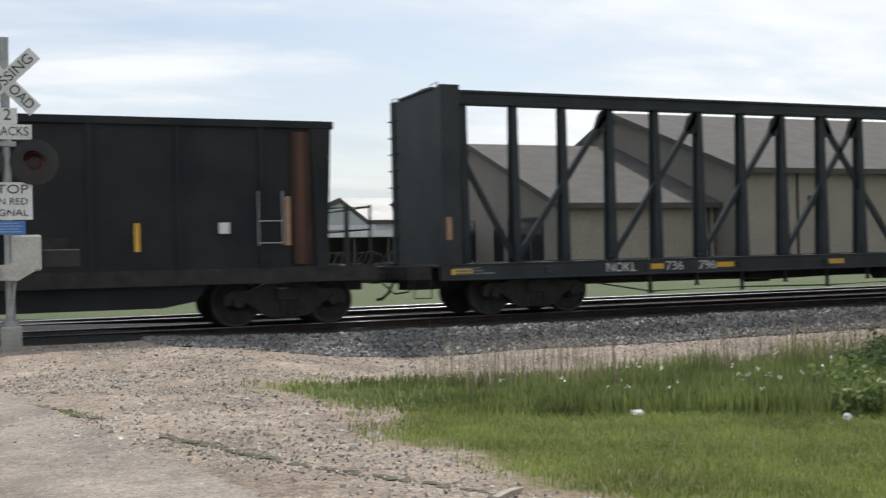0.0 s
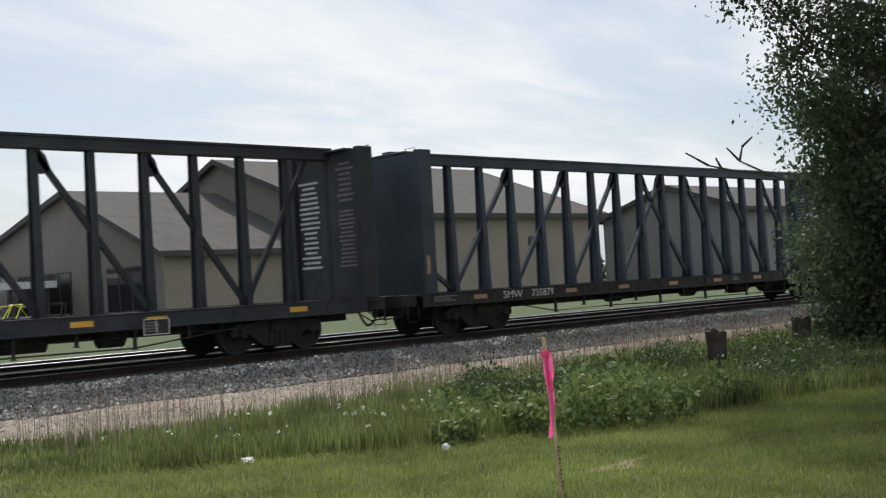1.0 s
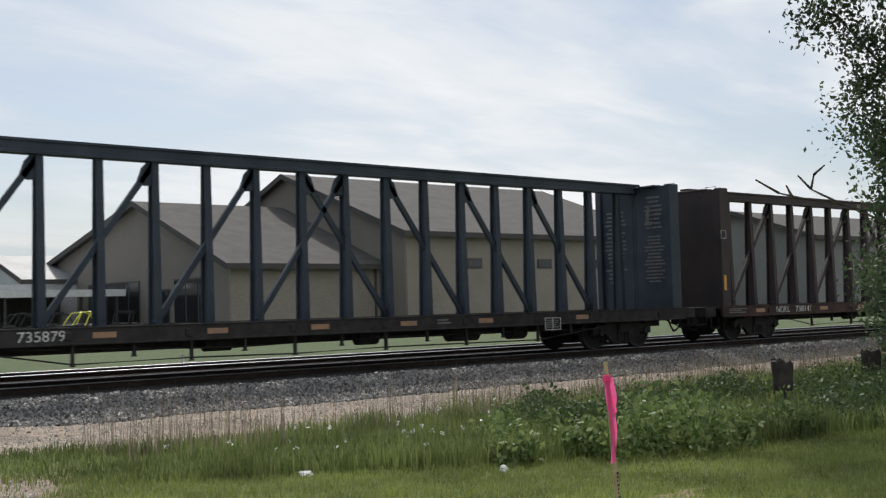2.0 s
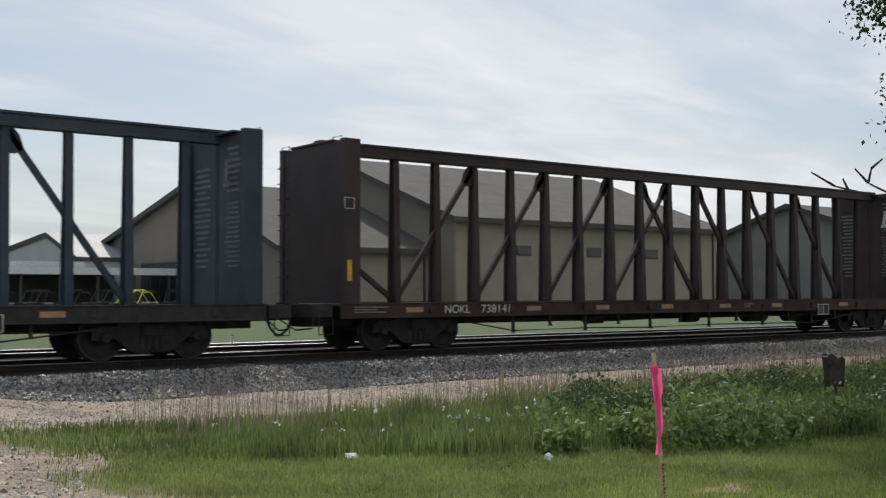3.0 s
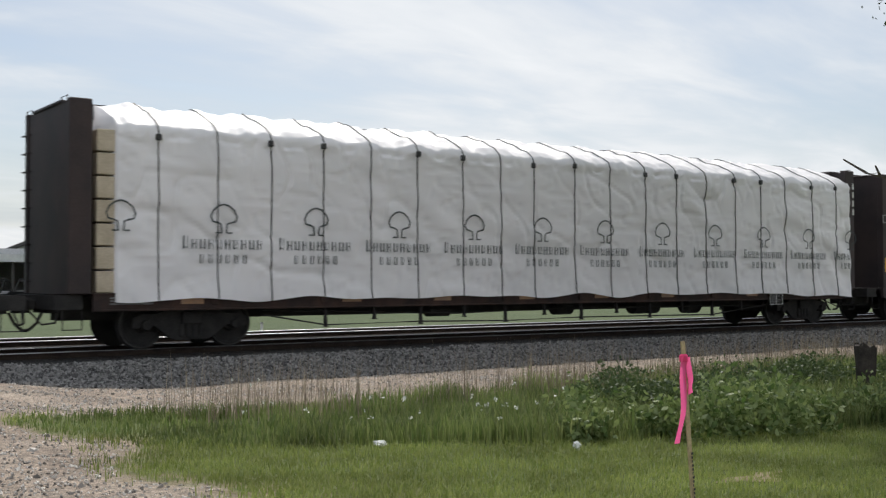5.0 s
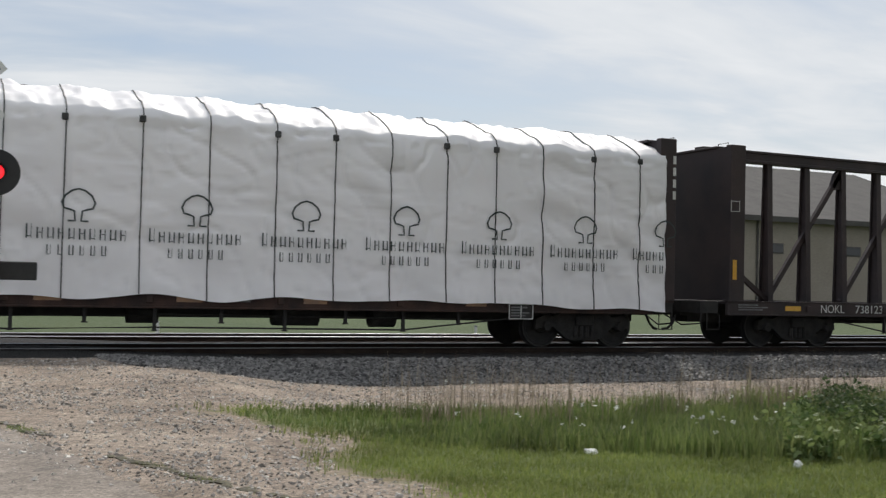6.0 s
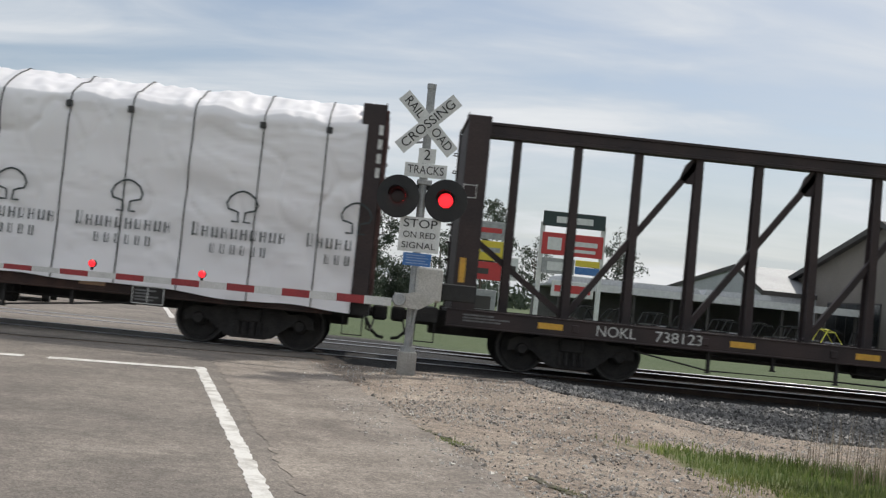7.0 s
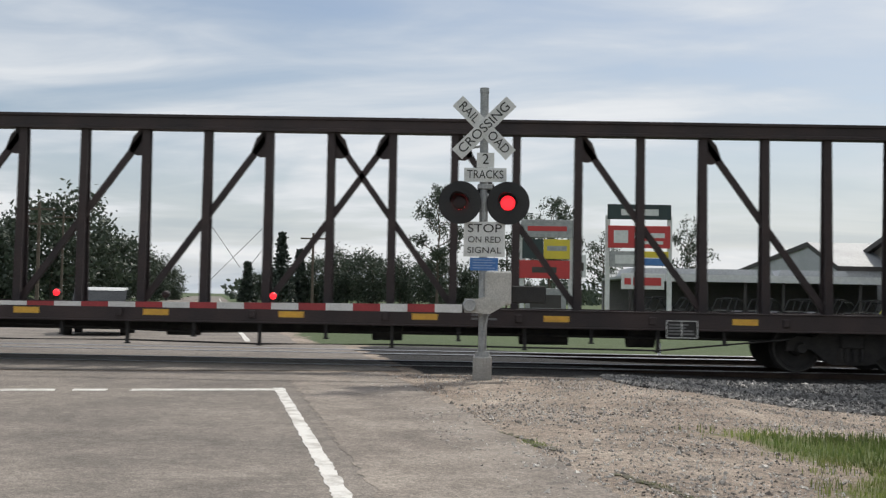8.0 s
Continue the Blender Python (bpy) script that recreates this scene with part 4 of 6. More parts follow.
load = lumber_load()
bm = B()
for k in range(4):
    z = 4.15 - 0.26 * k
    box(bm, 11.86, 11.94, -1.43, -1.424, z - 0.09, z + 0.09)
part("stencil", bm, WHITE_INK, car_e)
for y in (-1.15, -0.40, 0.40, 1.15):
    part("end_post", box(B(), 11.96, 12.02, y - 0.07, y + 0.07, 1.06, 4.55, 0.01), OXIDE_END, car_e)
for z in (1.5, 2.15, 2.8, 3.45, 4.1):
    part("end_rib", box(B(), 11.96, 12.00, -1.36, 1.36, z - 0.07, z + 0.07, 0.01), OXIDE_END, car_e)


def hopper():
    """An old black open-top hopper with slope sheets, end platform and rails."""
    t = thing("hopper_car", "sooty black steel open hopper car with rust-streaked end", "railway wagon", group="train")
    bm = plate(B(), [(-7.0, 3.72), (7.0, 3.72), (6.72, 1.05), (-6.72, 1.05)], -1.50, -1.44)
    plate(bm, [(-7.0, 3.72), (7.0, 3.72), (6.72, 1.05), (-6.72, 1.05)], 1.44, 1.50)
    part("side_wall", bm, BLACK_CAR, t)
    bm = box(B(), -7.08, 7.08, -1.56, -1.40, 3.66, 3.80, 0.01)
    box(bm, -7.08, 7.08, 1.40, 1.56, 3.66, 3.80, 0.01)
    for s in (-1, 1):
        box(bm, s * 6.95, s * 7.08, -1.45, 1.45, 3.66, 3.80)
    part("top_rim", bm, BLACK_CAR, t)
    for s in (-1, 1):
        bm = B()
        plate(bm, [(s * 6.72, 3.70), (s * 5.2, 1.5), (s * 5.0, 1.5), (s * 6.5, 3.70)], -1.44, 1.44)
        part("slope_sheet", bm, RUST, t)
        bm = plate(B(), [(s * 6.62, 3.66), (s * 7.02, 3.66), (s * 6.92, 1.05), (s * 6.72, 1.05)], -1.57, -1.50)
        part("corner_post", bm, BLACK_CAR, t)
    for k in range(9):
        x = -6.3 + 1.5 * k
        bm = box(B(), x - 0.05, x + 0.05, -1.55, -1.50, 1.1, 3.66)
        part("side_stake", bm, BLACK_CAR, t)
    bm = box(B(), 6.24, 6.62, -1.535, -1.50, 1.15, 3.6)
    part("end_sheet", bm, RUST_STREAK, t, "black end sheet with a rusty streak")
    part("centre_sill", box(B(), -8.0, 8.0, -0.3, 0.3, 0.6, 1.05), SOOT, t)
    part("side_sill", box(B(), -7.9, 7.9, -1.52, -1.44, 0.82, 1.10), SOOT, t)
    part("side_sill", box(B(), -7.9, 7.9, 1.44, 1.52, 0.82, 1.10), SOOT, t)
    for s in (-1, 1):
        part("end_platform", box(B(), s * 6.4, s * 7.95, -1.435, 1.435, 0.98, 1.06), SOOT, t)
        part("coupler", box(B(), s * 8.0, s * 8.3, -0.12, 0.12, 0.72, 0.96, 0.02), SOOT, t)
    bm = B()
    for y in (-1.0, 0.1):
        plate(bm, [(-4.9, 1.0), (4.9, 1.0), (4.5, 0.52), (3.9, 0.42), (-3.9, 0.42), (-4.5, 0.52)], y - 0.35, y + 0.55)
    part("hopper_bay", bm, BLACK_CAR, t)
    bm = B()
    for x in (7.35, 7.82):
        rod(bm, (x, -1.4, 1.05), (x, -1.4, 2.25), 0.05 if x < 7.5 else 0.028, seg=8)
    for z in (2.18, 1.75):
        pipe(bm, [(6.9, -1.4, z), (7.82, -1.4, z + 0.03), (7.82, 1.4, z + 0.03)], 0.016)
    part("railing", bm, SOOT, t)
    bm = B()
    for x in (5.62, 6.07):
        rod(bm, (x, -1.58, 1.5), (x, -1.58, 2.5), 0.012, seg=6)
    for z in (1.55, 1.95):
        rod(bm, (5.62, -1.58, z), (6.07, -1.58, z), 0.012, seg=6)
    part("ladder", bm, GALV, t)
    for x, w, z, h, ink in ((6.17, 0.10, 1.95, 0.9, REFLECTOR_DULL), (3.47, 0.09, 1.68, 0.5, REFLECTOR), (5.0, 0.19, 1.83, 0.2, SIGN_WHITE), (2.0, 0.65, 1.52, 0.34, SOOT)):
        bm = box(B(), x - w / 2, x + w / 2, -1.566, -1.556, z - h / 2, z + h / 2)
        part("placard", bm, ink, t)
    wheels = []
    for s in (-1, 1):
        wheels += truck(t, s * 6.25)[1]
    return t, wheels


car_h, wheels_h = hopper()

# ---- crossing signal and gate ----


def crossing_signal():
    X, Y = 0.46, 17.80
    t = thing("crossing_signal", "railroad crossing signal mast with crossbuck, lamps and gate machine", "crossing signal", pose(X, Y, 0))
    part("foundation", box(B(), -0.15, 0.15, -0.15, 0.15, -0.15, 0.34, 0.02), CONCRETE, t)
    bm = rod(B(), (0, 0, 0.30), (-0.03, 0, 4.62), 0.068, seg=16)
    mast = part("mast", bm, GALV, t)
    part("finial", rod(B(), (-0.03, 0, 4.58), (-0.03, 0, 4.66), 0.075, seg=16), GALV, mast)
    part("collar", rod(B(), (0, 0, 0.34), (0, 0, 0.42), 0.12, seg=14), GALV, mast)
    for k, words in ((1, "RAIL   ROAD"), (-1, "CROSSING")):
        turn = Matrix.Translation((-0.03, -0.10 - (0.012 if k < 0 else 0.0), 4.0)) @ pose(0, 0, 0, 0, 45 * k, 0)
        bm = box(B(), -0.61, 0.61, -0.004, 0.004, -0.115, 0.115)
        blade = part("crossbuck_blade", bm, SIGN_WHITE, t)
        blade.matrix_basis = turn
        lettering("lettering", words, 0.21, SIGN_BLACK, blade, pose(0, -0.007, 0, 90), width=1.06)
    sign = part("track_number_sign", box(B(), -0.14, 0.14, -0.105, -0.098, 3.36, 3.60), SIGN_WHITE, t)
    lettering("lettering", "2", 0.24, SIGN_BLACK, sign, pose(0, -0.109, 3.49, 90))
    sign = part("tracks_sign", box(B(), -0.34, 0.34, -0.105, -0.098, 3.13, 3.355), SIGN_WHITE, t)
    lettering("lettering", "TRACKS", 0.19, SIGN_BLACK, sign, pose(0, -0.109, 3.245, 90), width=0.58)
    part("bracket", box(B(), -0.12, 0.12, -0.09, 0.09, 3.02, 3.10, 0.01), GALV, t)
    global flashers
    flashers = []
    arm = part("lamp_arm", rod(B(), (-0.42, 0, 2.98), (0.42, 0, 2.98), 0.035, seg=10), LAMP_BLACK, t)
    for s in (-1, 1):
        x = s * 0.385
        disc = lathe(B(), [(-0.10, 0.345), (-0.085, 0.345), (-0.08, 0.30)], 36)
        unit = part("lamp_backing", disc, LAMP_BLACK, t, "round black lamp background")
        unit.matrix_basis = pose(x, -0.06, 2.79, 0, 0, -10)
        part("housing", lathe(B(), [(-0.02, 0.17), (0.10, 0.16), (0.24, 0.09)], 20), LAMP_BLACK, unit)
        bm = B()
        for k in range(14):
            a0, a1 = math.pi * k / 14 - 0.05, math.pi * (k + 1) / 14 - 0.05
            for r in (0.155,):
                q = [bm.verts.new((r * math.cos(a), y, r * math.sin(a))) for a, y in ((a0, -0.10), (a1, -0.10), (a1, -0.10 - 0.24 * math.sin(a1) - 0.02), (a0, -0.10 - 0.24 * math.sin(a0) - 0.02))]
                bm.faces.new(q)
        bmesh.ops.solidify(bm, geom=bm.faces[:], thickness=0.006)
        part("hood", bm, LAMP_BLACK, unit)
        lens = part("lens", lathe(B(), [(-0.020, 0.004), (-0.019, 0.05), (-0.014, 0.09), (-0.002, 0.118), (0.0, 0.118)], 24), LENS, unit, "red lens that flashes by turns")
        part("lens_back", lathe(B(), [(0.020, 0.004), (0.019, 0.05), (0.014, 0.09), (0.002, 0.118), (0.0, 0.118)], 24), LENS_OFF, lens)
        lens.matrix_basis = pose(0, -0.125, 0)
        flashers.append(lens)
    sign = part("stop_sign", box(B(), -0.33, 0.33, -0.105, -0.098, 1.93, 2.49, 0.0), SIGN_WHITE, t, "white plate with black words")
    for words, z, size, w in (("STOP", 2.38, 0.19, 0.54), ("ON RED", 2.20, 0.14, 0.52), ("SIGNAL", 2.03, 0.14, 0.54)):
        lettering("lettering", words, size, SIGN_BLACK, sign, pose(0, -0.109, z, 90), width=w)
    sign = part("emergency_plate", box(B(), -0.225, 0.225, -0.105, -0.098, 1.71, 1.915), SIGN_BLUE, t, "small blue notice plate with pale bars")
    for k in range(4):
        part("bar", box(B(), -0.18, 0.18 - 0.05 * (k % 2), -0.108, -0.105, 1.745 + 0.042 * k, 1.757 + 0.042 * k), FADED_BLUE, sign)
    part("gate_machine", box(B(), 0.02, 0.44, -0.22, 0.22, 1.16, 1.70, 0.03), GATE_BOX, t)
    part("machine_cover", plate(B(), [(-0.30, 1.04), (0.10, 1.02), (0.34, 1.16), (0.34, 1.24), (0.05, 1.30), (-0.10, 1.26), (-0.30, 1.26)], -0.26, 0.02), GATE_BOX, t)
    part("gate_pivot", lathe(B(), [(-0.34, 0.09), (-0.24, 0.11), (0.2, 0.11)], 16), GALV, t).matrix_basis = pose(-0.22, 0, 1.15)
    part("counterweight", box(B(), 0.46, 1.02, 0.16, 0.30, 1.20, 1.48, 0.015), LAMP_BLACK, t)
    part("conduit", pipe(B(), [(0.0, -0.09, 0.42), (0.05, -0.11, 0.9), (0.08, -0.1, 1.1)], 0.022), GALV, t)
    bm = pipe(B(), [(-0.06, 0.02, 3.72), (-0.30, 0.02, 3.68), (-0.42, 0.02, 3.70)], 0.02)
    part("bell_arm", bm, GALV, t)
    gate = thing("crossing_gate", "lowered red and white striped crossing gate arm with lamps", "barrier", pose(X, Y - 0.30, 0))
    x, k = -0.34, 0
    while x > -7.5:
        w = 0.43
        part("stripe", box(B(), x - w, x, -0.022, 0.022, 1.035, 1.165 - 0.004 * k), GATE_RED if k % 2 else GATE_WHITE, gate)
        x -= w
        k += 1
    global gate_flashers
    gate_flashers = []
    for lx in (-6.75, -3.32, -5.02):
        lamp = part("gate_lamp", lathe(B(), [(-0.035, 0.062), (0.035, 0.062)], 14), LAMP_BLACK, gate, "small red gate lamp")
        lamp.matrix_basis = pose(lx, 0, 1.245)
        part("lamp_foot", box(B(), -0.02, 0.02, -0.02, 0.02, -0.10, -0.055), LAMP_BLACK, lamp)
        lens = part("lens", lathe(B(), [(-0.075, 0.02), (-0.065, 0.045), (-0.040, 0.056)], 14), LENS, lamp, "small lit red lens")
        part("lens_back", lathe(B(), [(0.075, 0.02), (0.065, 0.045), (0.040, 0.056)], 14), LENS_OFF, lens)
        gate_flashers.append(lens)
    return t


FADED_BLUE = paint("pale_blue_ink", (0.32, 0.42, 0.62), (0.26, 0.36, 0.56), 6, 0.6, bump=0.0)
GATE_BOX = paint("gate_box_grey", (0.50, 0.49, 0.46), (0.40, 0.39, 0.36), 3, 0.6, bump=0.1)
crossing_signal()

# ---- buildings beyond the tracks ----


def gable_house(name, label, x0, x1, y0, y1, eave, ridge, base, wall, gable, roof, over=0.7, windows=(), front_windows=(), spouts=(), ridge_y=None, back_eave=None):
    """A hall with its ridge along x: walls, two roof slopes, fascia, and windows set into the -x gable and the -y wall."""
    t = thing(name, label, "building")
    ym = ridge_y or (y0 + y1) / 2
    rear = eave if back_eave is None else back_eave
    w = 0.25
    part("front_wall", box(B(), x0, x1, y0, y0 + w, base, eave), wall, t)
    part("back_wall", box(B(), x0, x1, y1 - w, y1, base, rear), wall, t)
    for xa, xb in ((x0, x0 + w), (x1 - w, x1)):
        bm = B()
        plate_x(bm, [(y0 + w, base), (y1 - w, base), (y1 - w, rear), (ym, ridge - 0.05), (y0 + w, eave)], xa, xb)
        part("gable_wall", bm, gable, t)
    for s, ye, ze in ((-1, y0 - over, eave - over * (ridge - eave) / (ym - y0)), (1, y1 + over, rear - over * (ridge - rear) / (y1 - ym))):
        bm = B()
        plate_x(bm, [(ye, ze), (ym, ridge), (ym, ridge + 0.22), (ye, ze + 0.22)], x0 - over, x1 + over)
        part("roof_slope", bm, roof, t)
        bm = box(B(), x0 - over, x1 + over, ye - 0.04 if s < 0 else ye, ye if s < 0 else ye + 0.04, ze - 0.18, ze + 0.23)
        part("gutter", bm, FASCIA, t)
        for xe in (x0 - over - 0.05, x1 + over):
            bm = B()
            plate_x(bm, [(ye, ze - 0.22), (ym, ridge - 0.22), (ym, ridge + 0.26), (ye, ze + 0.26)], xe, xe + 0.05)
            part("barge_board", bm, FASCIA, t)
    for ya, yb, za, zb in windows:
        o = part("window", box(B(), x0 - 0.06, x0 + 0.02, ya, yb, za, zb), FASCIA, t)
        n = max(1, round((yb - ya) / 2.2))
        for k in range(n):
            p, q = ya + (yb - ya) * k / n + 0.12, ya + (yb - ya) * (k + 1) / n - 0.12
            part("pane", box(B(), x0 - 0.09, x0 - 0.06, p, q, za + 0.12, zb - 0.12), GLASS, o)
    for xa, xb, za, zb in front_windows:
        o = part("window", box(B(), xa, xb, y0 - 0.06, y0 + 0.02, za, zb), FASCIA, t)
        part("pane", box(B(), xa + 0.1, xb - 0.1, y0 - 0.085, y0 - 0.06, za + 0.1, zb - 0.1), GLASS, o)
    for x in spouts:
        part("downspout", box(B(), x - 0.08, x + 0.08, y0 - 0.14, y0 - 0.02, base, eave - 0.1), FASCIA, t)
    return t


gable_house("showroom", "tan low-gabled showroom wing with brown shingle roof and dark windows", 38.9, 52.1, 70.2, 104.3, 4.75, 10.25, -0.6, TAN_WALL, TAN_SHADED, SHINGLE,
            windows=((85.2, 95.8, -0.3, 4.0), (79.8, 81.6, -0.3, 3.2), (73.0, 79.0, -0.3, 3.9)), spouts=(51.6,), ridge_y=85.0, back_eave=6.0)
gable_house("warehouse", "long tan warehouse with brown shingle roof and small high windows", 52.4, 83.4, 67.1, 101.0, 7.15, 13.1, -0.6, TAN_WALL, TAN_SHADED, SHINGLE,
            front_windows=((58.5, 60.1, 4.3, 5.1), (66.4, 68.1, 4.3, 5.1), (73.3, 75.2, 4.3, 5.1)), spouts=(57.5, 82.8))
gable_house("shed", "grey-brown gabled shed with lit window behind the trees", 99.0, 150.0, 61.0, 79.0, 7.4, 10.3, -0.6, GREY_WALL, GREY_WALL, SHINGLE, front_windows=((112.0, 118.0, 2.0, 4.5),))
gable_house("metal_hall", "pale grey sheet-metal hall with low gable roof", 34.0, 80.0, 98.5, 139.0, 4.4, 6.9, -0.6, GREY_METAL, GREY_METAL, HALL_ROOF, over=0.12, ridge_y=107.0)


def canopy():
    t = thing("display_canopy", "long flat white-edged canopy over dark machine display", "building")
    part("roof", box(B(), 13.0, 37.0, 84.0, 97.9, 2.95, 3.15), GREY_METAL, t)
    part("fascia", box(B(), 12.9, 37.1, 83.9, 84.0, 2.75, 3.30), SIGN_WHITE, t)
    part("rear_wall", box(B(), 13.0, 37.0, 97.5, 97.9, -0.6, 2.95), GREY_WALL, t)
    for k in range(9):
        part("post", box(B(), 13.2 + 2.9 * k, 13.4 + 2.9 * k, 84.2, 84.4, -0.6, 2.95), FASCIA, t)
    for k in range(3):
        part("slope_roof", plate(B(), [(14 + 6 * k, 3.15), (20 + 6 * k, 3.15), (19.6 + 6 * k, 3.9), (14.4 + 6 * k, 3.9)], 90, 97), GREY_METAL, t)
    return t


canopy()


def road_sign(x, y, w, top, panels, label):
    t = thing("road_sign", label, "sign", pose(x, y, 0))
    for s in (-1, 1):
        part("post", box(B(), s * w / 2 - 0.14, s * w / 2 + 0.14, -0.14, 0.14, -0.6, top - 0.8, 0.02), SIGN_WHITE, t)
    for xa, xb, za, zb, ink, bars in panels:
        p = part("panel", box(B(), xa, xb, -0.26, -0.15, za, zb, 0.02), ink, t)
        for ba, bb, ca, cb, inner in bars:
            part("bar", box(B(), ba, bb, -0.275, -0.26, ca, cb), inner, p)
    return t


road_sign(11.55, 70.0, 3.9, 7.4, (
    (-2.0, 2.0, 6.35, 7.30, SIGN_GREEN, ((-1.15, 1.2, 6.60, 7.0, SIGN_WHITE),)),
    (-1.95, 1.95, 4.55, 5.95, SIGN_RED, ((-1.6, -0.7, 4.85, 5.65, SIGN_WHITE), (-0.3, 1.6, 5.2, 5.5, SIGN_WHITE), (-0.1, 1.5, 4.8, 5.0, SIGN_WHITE))),
    (-1.85, 0.25, 3.35, 4.35, GALV, ((-1.5, 0.0, 3.55, 4.1, SIGN_WHITE),)),
    (0.30, 1.85, 3.95, 4.35, SIGN_YELLOW, ()), (0.30, 1.85, 3.45, 3.92, SIGN_BLUE, ()),
    (-1.1, 1.6, 1.95, 2.95, SIGN_WHITE, ((-0.9, -0.5, 2.25, 2.65, SIGN_RED), (-0.35, 1.4, 2.2, 2.7, SIGN_RED)))),
    "tall dealer sign with green, red and white panels")
road_sign(5.6, 68.0, 3.0, 6.3, (
    (-1.6, 1.6, 5.0, 6.1, GALV, ((-1.2, 1.2, 5.4, 5.7, SIGN_RED),)),
    (-0.2, 1.4, 3.7, 4.9, SIGN_YELLOW, ((0.0, 1.2, 4.2, 4.5, GALV),)), (-1.5, -0.25, 3.7, 4.9, SIGN_GREEN, ()),
    (-1.7, 1.4, 2.5, 3.6, SIGN_RED, ((-0.9, 0.6, 2.85, 3.2, FASCIA),)), (1.7, 2.4, 2.6, 4.0, SIGN_WHITE, ((1.85, 2.25, 3.0, 3.5, FASCIA),)),
    (-1.3, 1.2, 0.4, 1.9, GALV, ((-1.0, 0.9, 0.7, 1.5, FASCIA),))),
    "dealer sign with grey, yellow and red panels")


def buggy(tubes, m, label):
    t = thing("utility_buggy", label, "buggy", m, group="parked buggies")
    part("body", plate(B(), [(-1.4, 0.45), (1.4, 0.45), (1.45, 0.9), (0.7, 1.05), (0.3, 0.85), (-0.6, 0.85), (-0.8, 1.1), (-1.45, 1.0)], -0.65, 0.65), CAR_PAINT, t)
    for y in (-0.6, 0.6):
        bm = pipe(B(), [(1.25, y, 0.95), (0.65, y, 1.75), (0.1, y, 1.92), (-0.7, y, 1.85), (-1.35, y, 1.0)], 0.05)
        pipe(bm, [(0.1, y, 1.92), (-0.4, y, 0.95)], 0.05)
        part("roll_cage", bm, tubes, t)
    bm = B()
    for x, z in ((0.65, 1.75), (0.1, 1.92), (-0.7, 1.85)):
        rod(bm, (x, -0.6, z), (x, 0.6, z), 0.05, seg=6)
    part("roof_tube", bm, tubes, t)
    for x in (-0.95, 0.95):
        for y in (-0.72, 0.72):
            part("wheel", lathe(B(), [(-0.12, 0.2), (-0.12, 0.34), (0.12, 0.34), (0.12, 0.2)], 18), TYRE, t).matrix_basis = pose(x, y, 0.34)
    return t


gz = -0.38
buggy(YELLOW, pose(30.2, 75.0, gz, 0, 0, 8), "parked buggy with yellow roll cage on the lawn")
dark = buggy(TYRE, pose(14.5, 80.0, gz, 0, 0, 20), "parked dark utility buggy before the canopy")
for k in range(1, 9):
    copy_thing(dark, pose(14.5 + 2.6 * k, 80.0 + random.uniform(-0.6, 0.6), gz, 0, 0, random.uniform(0, 60)))


def waiting_car():
    t = thing("parked_car", "dark sedan waiting at the far side of the crossing", "car", pose(-11.0, 34.5, -0.11, 0, 0, -90 + 12))
    part("body", plate(B(), [(-2.2, 0.3), (2.2, 0.3), (2.25, 0.6), (2.1, 0.82), (1.1, 0.95), (-1.6, 0.98), (-2.2, 0.9)], -0.9, 0.9), CAR_PAINT, t)
    part("cabin", plate(B(), [(1.05, 0.94), (0.35, 1.42), (-0.9, 1.46), (-1.7, 0.96)], -0.78, 0.78), GLASS, t)
    part("roof", plate(B(), [(0.40, 1.40), (0.25, 1.47), (-0.8, 1.50), (-0.98, 1.44)], -0.72, 0.72), SIGN_WHITE, t)
    for x in (-1.35, 1.4):
        for y in (-0.82, 0.82):
            w = part("wheel", lathe(B(), [(-0.1, 0.2), (-0.1, 0.33), (0.1, 0.33), (0.1, 0.2)], 20), TYRE, t)
            w.matrix_basis = pose(x, y, 0.33)
            part("rim", lathe(B(), [(-0.108, 0.03), (-0.106, 0.19), (-0.10, 0.19)], 16), GALV, w)
    for y in (-0.6, 0.6):
        part("headlight", box(B(), 2.16, 2.24, y - 0.18, y + 0.18, 0.62, 0.76, 0.02), SIGN_WHITE, t)
    return t


waiting_car()


def pole(x, y, h, arms, label="weathered wooden utility pole beside the road"):
    t = thing("utility_pole", label, "utility pole", pose(x, y, -0.4), group="utility poles")
    part("shaft", rod(B(), (0, 0, 0), (0, 0, h), 0.15, 0.10, 10), BARK, t)
    for k in range(arms):
        part("crossarm", box(B(), -1.2, 1.2, -0.06, 0.06, h - 0.6 - 1.1 * k, h - 0.46 - 1.1 * k), BARK, t)
    return t


for x, y, h, n in ((-31.0, 82, 8.2, 2), (-42.0, 118, 10.0, 1), (-45.5, 135, 9.0, 1), (-51, 160, 10.5, 1), (-13.5, 105, 7.5, 1), (7.0, 150, 8.5, 0)):
    pole(x, y, h, n)
bm = B()
for az0, el0, az1, el1 in ((-12.42, 3.3, -11.0, 1.3), (-9.93, 3.3, -12.5, 0.6), (-9.6, 2.6, -10.9, 0.9)):
    ends_ = [Vector((math.sin(radians(p)) * 150, math.cos(radians(p)) * 150, 1.28 + 150 * math.tan(radians(q)))) for p, q in ((az0, el0), (az1, el1))]
    rod(bm, ends_[0], ends_[1], 0.035, seg=4)
wires = thing("span_wire", "thin guy wires slanting across the far road", "cable")
part("cable", bm, FASCIA, wires)

